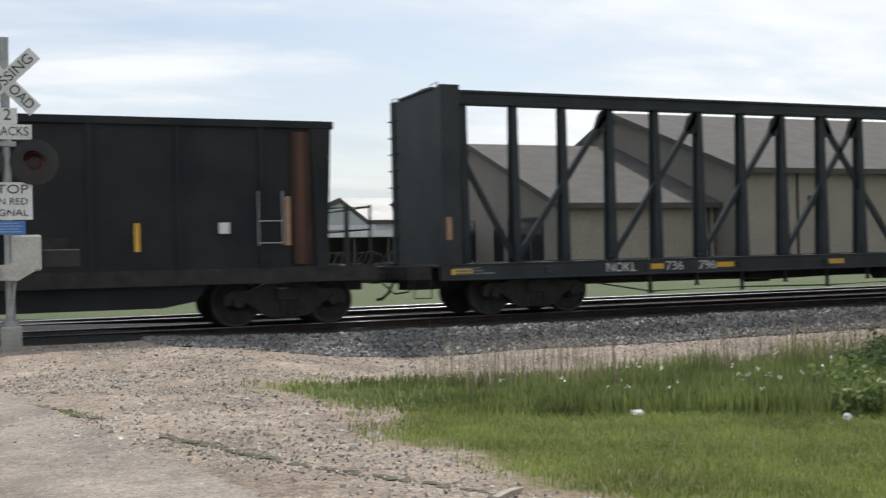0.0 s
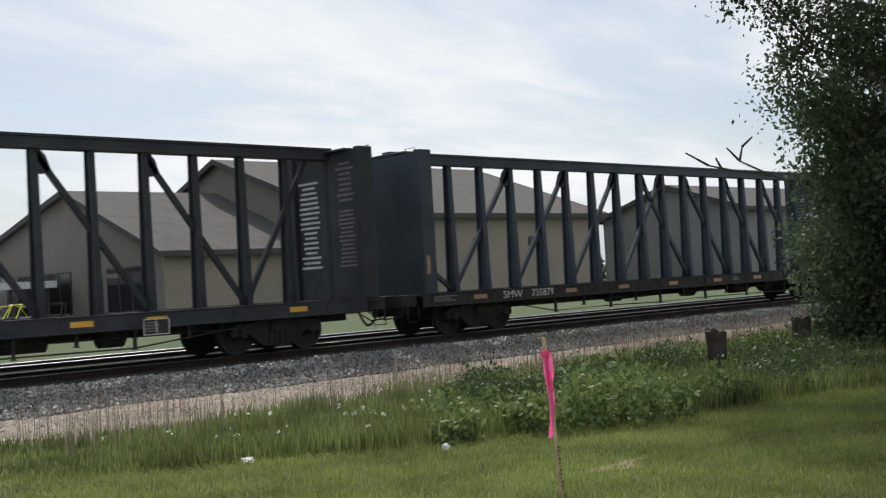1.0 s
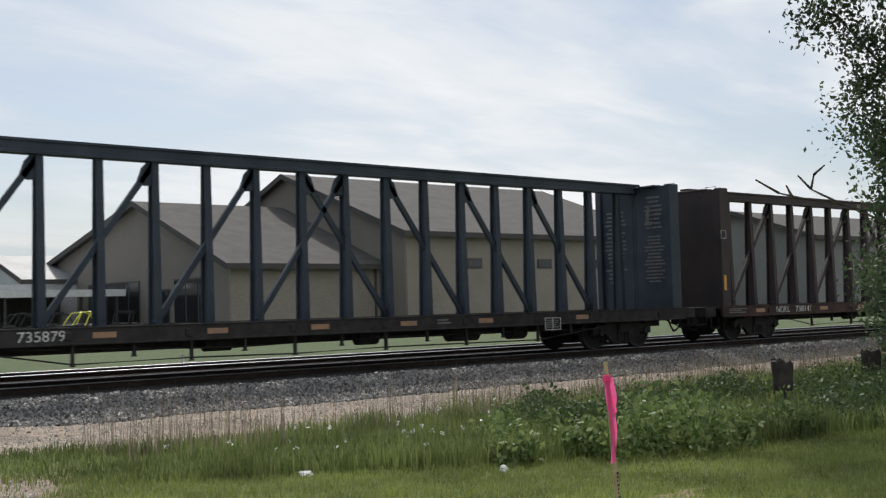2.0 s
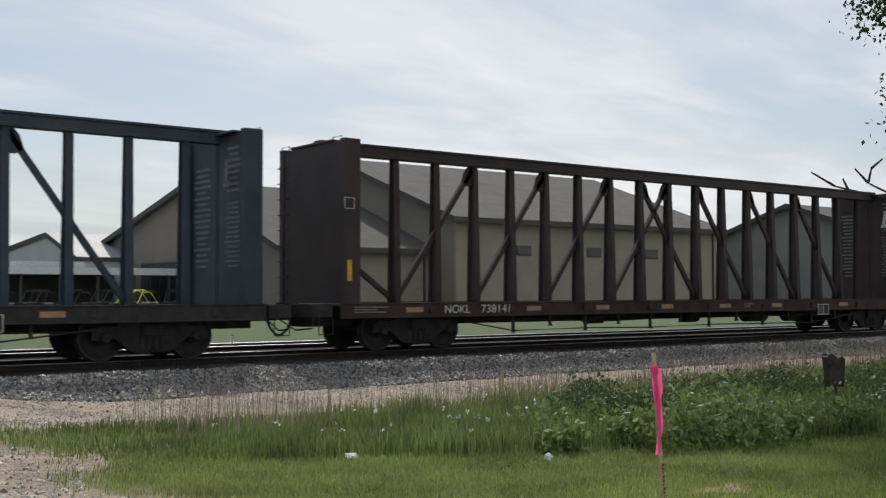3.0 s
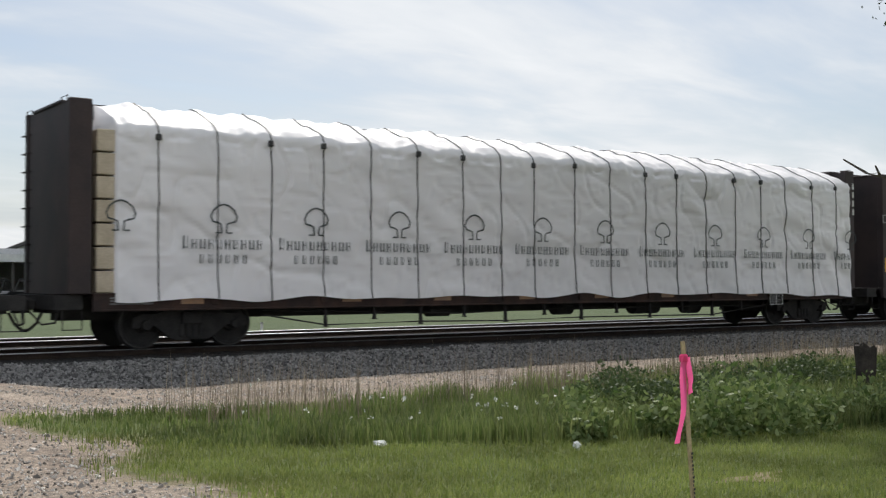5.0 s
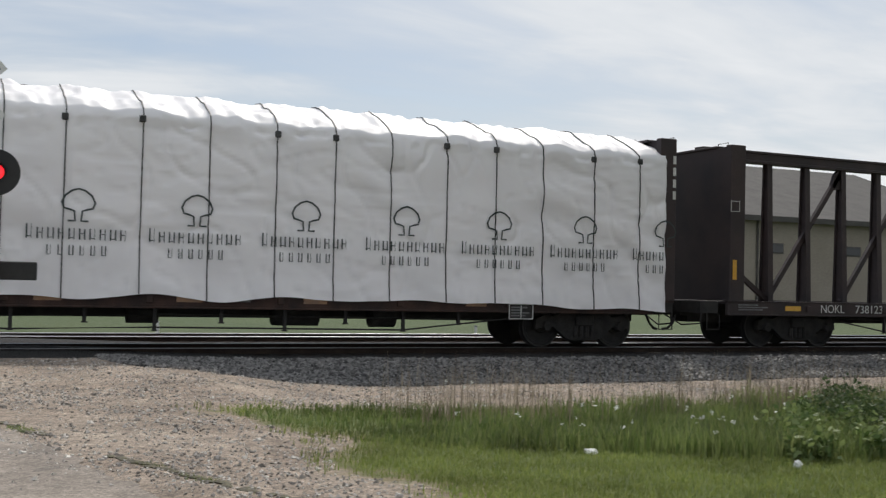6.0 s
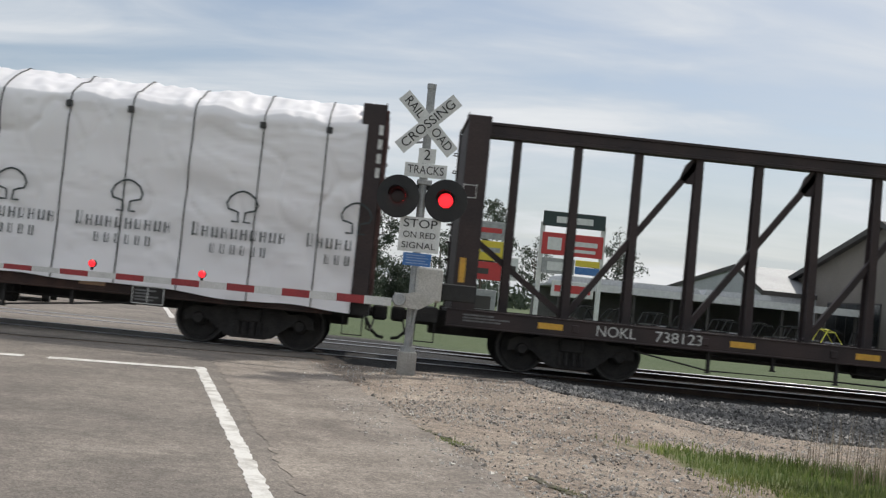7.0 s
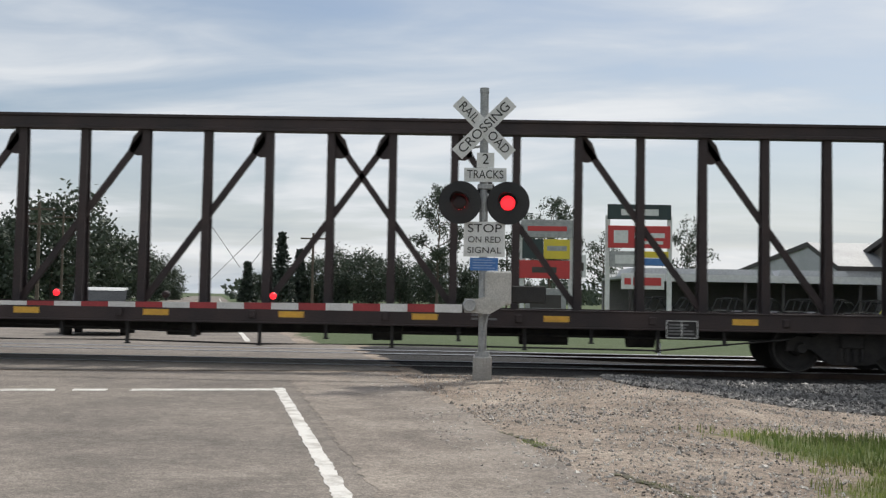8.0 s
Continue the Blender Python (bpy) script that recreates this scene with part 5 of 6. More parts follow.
for x, y in ((5.33, 28.9), (14.8, 29.6)):
    post = thing("marker_post", "short white marker post in the grass beside the rails", "post", pose(x, y, float(height(x, y))))
    part("shaft", box(B(), -0.04, 0.04, -0.02, 0.02, -0.05, 0.42, 0.008), SIGN_WHITE, post)
    part("cap", box(B(), -0.045, 0.045, -0.025, 0.025, 0.42, 0.46), GALV, post)

# ---- trees ----
RNG = np.random.default_rng(7)


def leaves(centres, spread, n, size, flat=0.0):
    """Many small leaf quads scattered round the clump centres."""
    c = centres[RNG.integers(0, len(centres), n)]
    p = c + RNG.normal(0, 1, (n, 3)) * spread
    a = RNG.normal(0, 1, (n, 3))
    a /= np.linalg.norm(a, axis=1)[:, None]
    b = np.cross(a, RNG.normal(0, 1, (n, 3)))
    b /= np.linalg.norm(b, axis=1)[:, None] + 1e-9
    s = size * RNG.uniform(0.6, 1.3, n)[:, None]
    v = np.stack([p - a * s, p + b * s * 0.55, p + a * s, p - b * s * 0.55], 1).reshape(-1, 3)
    f = np.arange(n * 4).reshape(-1, 4)
    return v, f


def broad_tree(name, label, m, h, r, low, n, size, mat, limbs=9, gaps=0.5, seed=1, trunk_r=0.22, cluster=0.55, added_limbs=(), skirt=0.0):
    """A trunk that tapers into limbs and twigs, with leaf clumps along the twigs."""
    rnd = random.Random(seed)
    t = thing(name, label, "tree", m)
    bm = B()
    pts = [Vector((0, 0, -0.2))]
    for k in range(1, 7):
        pts.append(Vector((rnd.uniform(-0.12, 0.12) * k * 0.5, rnd.uniform(-0.12, 0.12) * k * 0.5, h * 0.86 * k / 6)))
    for k, (a, b) in enumerate(zip(pts, pts[1:])):
        rod(bm, a, b, trunk_r * (1 - k / 7), trunk_r * (1 - (k + 1) / 7), 8)
    part("trunk", bm, BARK, t)
    ends = []
    for k in range(limbs):
        z = low + (h * 0.95 - low) * (k + 0.3) / limbs
        base = Vector((0, 0, min(z * 0.85, h * 0.8)))
        ang = k * 2.4 + rnd.uniform(-0.4, 0.4)
        shape = math.sin(math.pi * min(1, max(0.12, (z - low * 0.5) / (h * 1.05 - low * 0.5)))) ** 0.6
        tip = Vector((math.cos(ang) * r * shape, math.sin(ang) * r * shape, z + r * 0.18))
        bm = B()
        mid = (base + tip) / 2 + Vector((0, 0, -0.05 * r))
        rod(bm, base, mid, trunk_r * 0.38, trunk_r * 0.24, 6)
        rod(bm, mid, tip, trunk_r * 0.24, trunk_r * 0.07, 6)
        for j in range(5):
            s = base.lerp(tip, 0.35 + 0.15 * j)
            e = s + Vector((rnd.uniform(-1, 1), rnd.uniform(-1, 1), rnd.uniform(-0.5, 0.8))) * r * 0.42
            rod(bm, s, e, trunk_r * 0.10, trunk_r * 0.03, 5)
            ends += [e, s.lerp(e, 0.6)]
        ends.append(tip)
        part("limb", bm, BARK, t)
    # limbs added beyond the crown, mostly out of view, to cast shade
    for tip in added_limbs:
        tip = Vector(tip)
        base = Vector((0, 0, min(h * 0.6, tip.z * 0.6)))
        bm = rod(rod(B(), base, base.lerp(tip, 0.5) + Vector((0, 0, 0.5)), trunk_r * 0.5, trunk_r * 0.3, 6), base.lerp(tip, 0.5) + Vector((0, 0, 0.5)), tip, trunk_r * 0.3, trunk_r * 0.08, 6)
        for j in range(9):
            q = base.lerp(tip, 0.45 + 0.065 * j)
            e = q + Vector((rnd.uniform(-1.8, 1.8), rnd.uniform(-1.8, 1.8), rnd.uniform(0.0, 1.4)))
            rod(bm, q, e, trunk_r * 0.10, trunk_r * 0.03, 5)
            ends += [e, q.lerp(e, 0.6)]
        part("limb", bm, BARK, t)
    extra = []
    for e in ends:
        for _ in range(3):
            extra.append(e + Vector((rnd.uniform(-1, 1), rnd.uniform(-1, 1), rnd.uniform(-0.8, 0.8))) * min(r, 4.2) * 0.22)
    c = np.array([tuple(e) for e in ends + extra if rnd.random() > gaps * 0.4])
    if skirt:  # the low branches over the lane are pruned away
        wx, wy = c[:, 0] + m.translation.x, c[:, 1] + m.translation.y
        c = c[~((wy > skirt * wx) & (c[:, 2] < 4.5))]
    v, f = leaves(c, cluster, n, size)
    tagged(raw("crown", v.tolist(), f.tolist(), mat, t), kind="stuff")
    return t


def spruce(m, h, r, seed=1, label="dark conical spruce in the far tree line"):
    rnd = random.Random(seed)
    t = thing("spruce_tree", label, "tree", m, group="far tree line")
    part("trunk", rod(B(), (0, 0, -0.3), (0, 0, h * 0.97), 0.22, 0.03, 7), BARK, t)
    c = []
    k = 0
    z = h * 0.06
    while z < h * 0.98:
        rad = r * (1 - z / h) * rnd.uniform(0.75, 1.1)
        for j in range(8):
            a = j * 0.785 + k * 0.37
            for q in (0.35, 0.65, 0.95):
                c.append((math.cos(a) * rad * q, math.sin(a) * rad * q, z - 0.25 * rad * q))
        z += h * 0.045
        k += 1
    v, f = leaves(np.array(c), (0.22, 0.22, 0.12), 2600, 0.34)
    tagged(raw("crown", v.tolist(), f.tolist(), NEEDLE, t), kind="stuff")
    return t


# the near maple, a bare dead limb, and unseen limbs added for lawn shade
maple = broad_tree("maple_tree", "large leafy maple with dark hanging foliage beside the lane", pose(22.3, 6.5, -0.4), 15.0, 5.5, 0.5, 400000, 0.056, LEAF, limbs=44, gaps=0.9, seed=5, trunk_r=0.34, cluster=0.24,
                   added_limbs=((-9.8, 5.6, 10.4), (-8.3, 6.1, 10.4), (-7.0, 6.8, 10.6), (-5.8, 7.3, 10.6), (-3.8, 8.1, 10.8), (-6.5, 4.5, 10.0), (-9.2, 3.8, 10.2), (-4.5, 5.8, 10.8), (-2.5, 7.0, 10.5),
                          (-2.4, 1.6, 7.0)), skirt=0.55)
broad_tree("shrub", "dense dark leafy shrub beneath the maple", pose(20.3, 8.9, -0.4), 4.9, 2.3, 0.05, 80000, 0.058, LEAF, limbs=16, gaps=0.0, seed=9, trunk_r=0.08, cluster=0.26, skirt=0.55)
bm = B()
for pts in (((21.5, 7.0, 1.6), (21.3, 10.2, 2.3), (21.2, 11.3, 2.7), (20.8, 12.1, 3.15), (20.45, 12.6, 3.5), (20.3, 12.8, 3.8)), ((20.8, 12.1, 3.15), (20.35, 12.7, 3.30), (20.05, 13.1, 3.45), (19.75, 13.45, 3.75)), ((20.45, 12.6, 3.5), (20.5, 12.55, 3.8), (20.75, 12.45, 4.0)), ((20.2, 12.9, 3.38), (20.1, 12.95, 3.6))):
    for a, b in zip(pts, pts[1:]):
        rod(bm, Vector(a) - Vector((22.3, 6.5, -0.4)), Vector(b) - Vector((22.3, 6.5, -0.4)), 0.030, 0.016, 6)
part("dead_limb", bm, BARK, maple, "bare grey dead limb")


def place(az, dist):
    a = radians(az)
    return math.sin(a) * dist, math.cos(a) * dist


TREES = ((-22.5, 150, 10.5, 4.2), (-20.0, 140, 12.5, 4.8), (-18.2, 150, 10.8, 4.0), (-16.6, 165, 8.8, 3.8), (-15.3, 180, 7.4, 3.4), (-14.3, 200, 5.2, 3.2),
         (-9.9, 230, 6.5, 3.6), (-7.2, 190, 7.5, 3.6), (-5.6, 180, 8.8, 3.6), (-4.2, 175, 7.8, 3.8), (-2.8, 170, 7.2, 3.8), (-1.2, 165, 7.0, 3.6), (0.6, 170, 6.6, 3.4))
protos = [broad_tree("leafy_tree", "dark leafy tree in the far tree line", pose(0, 0, -50), 10.0, 3.9, 0.6, 5200, 0.26, LEAF_FAR, limbs=11, gaps=0.2, seed=s, cluster=0.62) for s in (3, 8)]
for p in protos:
    p["group"] = "far tree line"
for k, (az, d, h, r) in enumerate(TREES):
    x, y = place(az, d)
    m = pose(x, y, -0.5, 0, 0, 67 * k)
    p = protos[k % 2]
    o = p if k < 2 else copy_thing(p, m)
    o.matrix_basis = m
    o.scale = (h / 10.0 * 1.1, h / 10.0 * 1.1, h / 10.0)
for k, (az, d, h, r) in enumerate(((-8.9, 185, 12.2, 3.2), (-10.6, 195, 7.2, 2.0), (-8.0, 190, 9.5, 2.6), (-22.0, 155, 11.0, 3.0), (-6.4, 185, 8.0, 2.3))):
    x, y = place(az, d)
    spruce(pose(x, y, -0.5), h, r, k)
for az, d, h, r, n, s in ((-0.9, 112, 13.6, 2.3, 6500, 21), (4.9, 118, 12.8, 2.8, 7500, 22), (3.2, 125, 10.0, 2.2, 4600, 25), (7.6, 125, 9.6, 2.0, 2600, 23), (11.9, 125, 10.8, 2.5, 3200, 24)):
    x, y = place(az, d)
    broad_tree("leafy_tree", "tall loose-crowned tree behind the dealer signs", pose(x, y, -0.5), h, r, h * 0.3, int(n * 0.75), 0.14, LEAF_FAR, limbs=12, gaps=1.6, seed=s, trunk_r=0.17, cluster=0.22)


def far_woods():
    """The low dark wood that closes the horizon."""
    c = []
    for k in range(900):
        az = RNG.uniform(-40, 62)
        d = RNG.uniform(280, 340)
        if -13.6 < az < -11.2:
            continue
        x, y = place(az, d)
        top = 3.2 + 2.6 * math.sin(az * 0.9) ** 2 + RNG.uniform(-0.8, 0.8)
        for z in np.arange(0.3, top, 1.1):
            c.append((x + RNG.normal(0, 0.8), y, z))
    v, f = leaves(np.array(c), 1.1, 26000, 0.9)
    ob = raw("far_woods", v.tolist(), f.tolist(), LEAF_FAR)
    tagged(ob, "low dark wood along the horizon", "woods", kind="stuff")


far_woods()

# ---- grass, weeds, stones ----


def blades(name, label, pts, h, w, mat, lean=0.35, seg=2):
    n = len(pts)
    ang = RNG.uniform(0, 2 * np.pi, n)
    d = np.stack([np.cos(ang), np.sin(ang), np.zeros(n)], -1)
    side_ = np.stack([-np.sin(ang), np.cos(ang), np.zeros(n)], -1)
    h = np.asarray(h)[:, None]
    w = np.asarray(w)[:, None]
    k = RNG.uniform(0.2, 1.0, n)[:, None] * lean
    up = np.array([0, 0, 1.0])
    p0 = pts - up * 0.02
    p1 = pts + up * h * 0.55 + d * h * k * 0.3
    p2 = pts + up * h * (1 - 0.25 * k) + d * h * k
    v = np.stack([p0 - side_ * w, p0 + side_ * w, p1 + side_ * w * 0.8, p1 - side_ * w * 0.8, p2], 1).reshape(-1, 3)
    i = np.arange(n)[:, None] * 5
    quads = (i + np.array([0, 1, 2, 3])).tolist()
    tris = (i + np.array([3, 2, 4])).tolist()
    ob = raw(name, v.tolist(), quads + tris, mat)
    return tagged(ob, label, "grass", kind="stuff")


def on_ground(x, y):
    return np.stack([x, y, height(x, y)], -1)


def tall_front(x):
    return np.interp(x, [2.5, 3.6, 5.5, 7.0, 10.5, 15, 25, 45], [10.6, 10.0, 9.2, 8.2, 7.2, 6.4, 5.2, 4.0])


def clumpy(x, y, s):
    return np.array([noise.noise(Vector((a * s, b * s, 3.3))) for a, b in zip(x, y)])


def scatter(n, x0, x1, y0, y1, keep):
    x, y = RNG.uniform(x0, x1, n), RNG.uniform(y0, y1, n)
    k = keep(x, y)
    return x[k], y[k]


# mown lawn, denser towards the camera
x, y = scatter(230000, 3.0, 16, 3.2, 11, lambda x, y: (grass_mask(x, y) > 0.45 + 0.5 * RNG.random(len(x))) & (y < tall_front(x) + 0.4) & (RNG.random(len(x)) < np.clip(7.5 / np.hypot(x, y), 0.15, 1)) & (np.arctan2(x, y) < 1.2))
blades("lawn_grass", "short mown green lawn grass", on_ground(x, y), RNG.uniform(0.03, 0.085, len(x)), RNG.uniform(0.0025, 0.005, len(x)), LAWN_BLADE, 0.8)
# tall grass between the lawn and the lane
x, y = scatter(210000, 2.8, 34, 4.5, 15, lambda x, y: (grass_mask(x, y) > 0.5) & (y > tall_front(x) - 0.15 * RNG.random(len(x))) & (RNG.random(len(x)) < np.clip(10 / np.hypot(x, y), 0.2, 1)) & (np.arctan2(x, y) < 1.2))
grow = np.clip((x - 2.6) / 4.0, 0.25, 1) * np.clip(0.75 + 0.5 * clumpy(x, y, 0.9), 0.4, 1.3)
blades("tall_grass", "uncut tall green grass along the gravel lane", on_ground(x, y), RNG.uniform(0.20, 0.42, len(x)) * grow, RNG.uniform(0.004, 0.009, len(x)), BLADE, 0.55)
x, y = scatter(60000, 4.0, 24, 4.5, 11, lambda x, y: (grass_mask(x, y) > 0.6) & (np.abs(y - tall_front(x) - 0.25) < 0.28) & (RNG.random(len(x)) < np.clip(10 / np.hypot(x, y), 0.3, 1)))
blades("tall_grass", "dense front rank of uncut grass above the lawn", on_ground(x, y), RNG.uniform(0.18, 0.40, len(x)) * np.clip((x - 3.4) / 3.0, 0.3, 1), RNG.uniform(0.004, 0.008, len(x)), BLADE, 0.4)
u = RNG.random(2600)
seg = RNG.integers(0, 3, 2600)
ax, ay, bx, by = np.array([(0.42, 11.5, 0.95, 10.1), (1.30, 8.95, 2.05, 7.25), (2.05, 7.25, 2.9, 6.0)])[seg].T
x, y = ax + (bx - ax) * u + RNG.normal(0, 0.05, 2600), ay + (by - ay) * u + RNG.normal(0, 0.05, 2600)
k = (clumpy(x, y, 2.2) > 0.18) & (u > 0.25)
blades("edge_tufts", "thin grass growing along the broken asphalt edge", on_ground(x[k], y[k]), RNG.uniform(0.010, 0.04, k.sum()), RNG.uniform(0.002, 0.0035, k.sum()), BLADE, 0.9)
# dry seed stems at the lane's edge
x, y = scatter(24000, 4.7, 32, 9, 15, lambda x, y: (np.abs(y - (np.interp(x, [2, 5, 8, 11.3, 19.5, 30], [12.0, 12.3, 12.5, 12.5, 14.0, 14.8]) - 0.75)) < 0.9) & (RNG.random(len(x)) < np.clip(0.55 + 0.9 * clumpy(x, y, 0.8), 0, 1)))
blades("seed_stems", "dry brown grass stems with seed heads", on_ground(x, y), RNG.uniform(0.35, 0.90, len(x)), RNG.uniform(0.002, 0.0045, len(x)), DRY, 0.25)
# stray tufts on the gravel
x, y = scatter(26000, 0.8, 9, 6.5, 13.2, lambda x, y: (grass_mask(x, y) > 0.06) & (grass_mask(x, y) < 0.6) & (RNG.random(len(x)) < np.clip(0.25 + 1.4 * clumpy(x, y, 1.3), 0, 1)))
blades("gravel_tufts", "sparse grass tufts growing through gravel", on_ground(x, y), RNG.uniform(0.03, 0.12, len(x)), RNG.uniform(0.003, 0.006, len(x)), LAWN_BLADE, 0.8)


def weeds(name, label, spots, n, size, leaf=None):
    """Leafy weed clumps: stems and broad leaves."""
    c, s = [], []
    for x, y, r, h in spots:
        z0 = float(height(x, y))
        for _ in range(int(40 * r * r * 8)):
            a, q = RNG.uniform(0, 6.283), math.sqrt(RNG.random()) * r
            top = h * (1 - 0.45 * (q / r) ** 2) * RNG.uniform(0.55, 1.1)
            for u in np.arange(0.15, 1.01, 0.14):
                c.append((x + math.cos(a) * q, y + math.sin(a) * q, z0 + top * u))
    v, f = leaves(np.array(c), 0.045, n, size)
    return tagged(raw(name, v.tolist(), f.tolist(), leaf or WEED_SHADED), label, "weeds", kind="stuff")


few = [(float(a), float(tall_front(a) + RNG.uniform(0.1, 2.2)), RNG.uniform(0.12, 0.34), RNG.uniform(0.22, 0.52)) for a in RNG.uniform(8.0, 11.5, 18)]
weeds("leafy_weeds", "pale-leaved bushy weeds in the tall grass", few + list(((8.7, 7.6, 0.45, 0.60), (9.3, 7.35, 0.45, 0.66), (9.9, 7.3, 0.4, 0.55), (7.7, 8.2, 0.3, 0.36), (9.7, 8.0, 0.5, 0.66), (10.5, 8.1, 0.5, 0.5))), 9000, 0.042, WEED_PALE)
spots = [(float(a), float(np.interp(a, [9.5, 30], [7.3, 7.0]) + RNG.uniform(0, 4.0)), RNG.uniform(0.35, 0.8), RNG.uniform(0.26, 0.56)) for a in RNG.uniform(9.8, 26, 75)]
spots = [s for s in spots if abs(math.degrees(math.atan2(s[0], s[1])) - 56.3) > 1.7 or s[1] > 10.6]
weeds("leafy_weeds", "green broad-leaved weeds along the lane, coloured as in tree shade", spots, 58000, 0.034)
x, y = scatter(220, 4.5, 16, 8.2, 12, lambda x, y: (clumpy(x, y, 0.9) > 0.25))
c = on_ground(x, y) + np.stack([np.zeros(len(x)), np.zeros(len(x)), RNG.uniform(0.25, 0.5, len(x))], -1)
v, f = leaves(np.repeat(c, 5, 0), 0.012, len(c) * 5, 0.016)
tagged(raw("white_flowers", v.tolist(), f.tolist(), FLOWER), "tiny white flower heads above the grass", "flowers", kind="stuff")


def rocks(name, label, pts, size, mat, category):
    """Small angular stones, each its own lump."""
    n = len(pts)
    base = np.array([(1, 0, 0), (-1, 0, 0), (0, 1, 0), (0, -1, 0), (0, 0, 1), (0, 0, -1)], float)
    tri = np.array([(0, 2, 4), (2, 1, 4), (1, 3, 4), (3, 0, 4), (2, 0, 5), (1, 2, 5), (3, 1, 5), (0, 3, 5)])
    a, b, c = RNG.uniform(0, 6.283, (3, n))
    R = np.empty((n, 3, 3))
    ca, sa, cb, sb, cc, sc = np.cos(a), np.sin(a), np.cos(b), np.sin(b), np.cos(c), np.sin(c)
    R[:, 0] = np.stack([cc * cb, cc * sb * sa - sc * ca, cc * sb * ca + sc * sa], -1)
    R[:, 1] = np.stack([sc * cb, sc * sb * sa + cc * ca, sc * sb * ca - cc * sa], -1)
    R[:, 2] = np.stack([-sb, cb * sa, cb * ca], -1)
    shape = base[None] * RNG.uniform(0.55, 1.15, (n, 6, 1)) * np.asarray(size)[:, None, None]
    v = np.einsum("nij,nkj->nki", R, shape) + pts[:, None]
    f = (np.arange(n)[:, None, None] * 6 + tri[None]).reshape(-1, 3)
    return tagged(raw(name, v.reshape(-1, 3).tolist(), f.tolist(), mat), label, category, kind="stuff")


x, y = scatter(75000, 2.5, 60, 16.9, 19.0, lambda x, y: (side(x, y) > 5.4 - 1.2 * (y > 19.2)) & (y > 17.15 - 0.3 * RNG.random(len(x))) & (RNG.random(len(x)) < np.clip(26 / np.hypot(x, y) - 0.25, 0.08, 1)))
rocks("ballast_stones", "loose grey crushed stone on the track shoulder", on_ground(x, y) + np.array([0, 0, 0.012]), RNG.uniform(0.025, 0.062, len(x)), STONE, "gravel")
x, y = scatter(130000, -4, 22, 5.5, 18.6, lambda x, y: (grass_mask(x, y) < 0.4) & (side(x, y) > 1.2) & (RNG.random(len(x)) < np.clip(0.40 + 0.8 * clumpy(x, y, 0.8), 0.05, 1)) & (RNG.random(len(x)) < np.clip(12 / np.hypot(x, y), 0.2, 1)))
rocks("pebbles", "loose tan pebbles on the gravel apron", on_ground(x, y) + np.array([0, 0, 0.003]), RNG.uniform(0.006, 0.021, len(x)) * np.where(RNG.random(len(x)) < 0.05, 2.0, 1), PEBBLE, "gravel")

# ---- small things on the near side ----


def survey_stake():
    x, y = 6.0, 5.34
    t = thing("survey_stake", "wooden lath survey stake with bright pink ribbon in the lawn", "stake", pose(x, y, float(height(x, y))))
    bm = beam(B(), (0.04, 0, -0.1), (-0.068, 0.0, 1.165), 0.036, 0.012)
    part("lath", bm, LATH, t)
    bm = B()
    for k in range(12):
        z = 0.06 + 0.028 * k
        box(bm, 0.028 - z * 0.086, 0.036 - z * 0.086 + 0.006 * (k % 3), -0.0165, -0.0145, z, z + 0.016)
    tagged(part("ink_marks", bm, SIGN_BLACK, t, "small black handwritten marks"), kind="stuff")
    part("ribbon_knot", box(B(), -0.090, -0.028, -0.022, 0.020, 1.02, 1.075, 0.01), PINK, t)
    tails = []
    for length, w, off in ((0.60, 0.026, -0.012), (0.26, 0.024, 0.010)):
        v, f = [], []
        n = 14
        for i in range(n + 1):
            s = i / n
            b = 0.012 * math.sin(5 * s + off * 90)
            v += [(-w + b, -0.02 + 0.012 * math.sin(7 * s), -length * s), (w + b, -0.024 + 0.010 * math.sin(7 * s + 0.8), -length * s + 0.015 * math.sin(9 * s))]
            if i:
                k = 2 * i
                f.append((k - 2, k - 1, k + 1, k))
        o = raw("ribbon_tail", v, f, PINK, t)
        o.data.materials[0] = PINK
        o.matrix_basis = pose(-0.055 + off, 0, 1.05)
        tails.append(o)
    return t, tails


stake, ribbon_tails = survey_stake()


def wood_post(x, y, h, w, label):
    t = thing("wooden_post", label, "post", pose(x, y, float(height(x, y)), 0, 0, random.uniform(0, 40)))
    bm = B()
    n = 16
    rings = []
    for k, z in enumerate(np.linspace(-0.1, h, 7)):
        ring = []
        for j in range(n):
            a = 2 * math.pi * j / n
            r = w / 2 * (0.88 + 0.24 * z / h) * (1 + 0.12 * math.sin(3 * a + 1) + random.uniform(-0.05, 0.05))
            zz = z + (random.uniform(-0.05, 0.04) if k == 6 else 0)
            ring.append(bm.verts.new((r * math.cos(a), r * math.sin(a), zz)))
        rings.append(ring)
    for a, b in zip(rings, rings[1:]):
        for j in range(n):
            bm.faces.new((a[j], a[(j + 1) % n], b[(j + 1) % n], b[j]))
    bm.faces.new(rings[-1])
    part("shaft", bm, OLD_WOOD, t)
    for k in range(3):
        a = random.uniform(0, 6.28)
        part("splinter", beam(B(), (math.cos(a) * w * 0.5, math.sin(a) * w * 0.5, h - 0.12), (math.cos(a) * w * 0.50, math.sin(a) * w * 0.50, h + 0.03), 0.05, 0.03), OLD_WOOD, t)
    return t


wood_post(14.82, 9.76, 0.66, 0.29, "charred broken wooden post stump standing in weeds")
wood_post(18.2, 10.2, 0.66, 0.30, "dark broken wooden post under the maple")


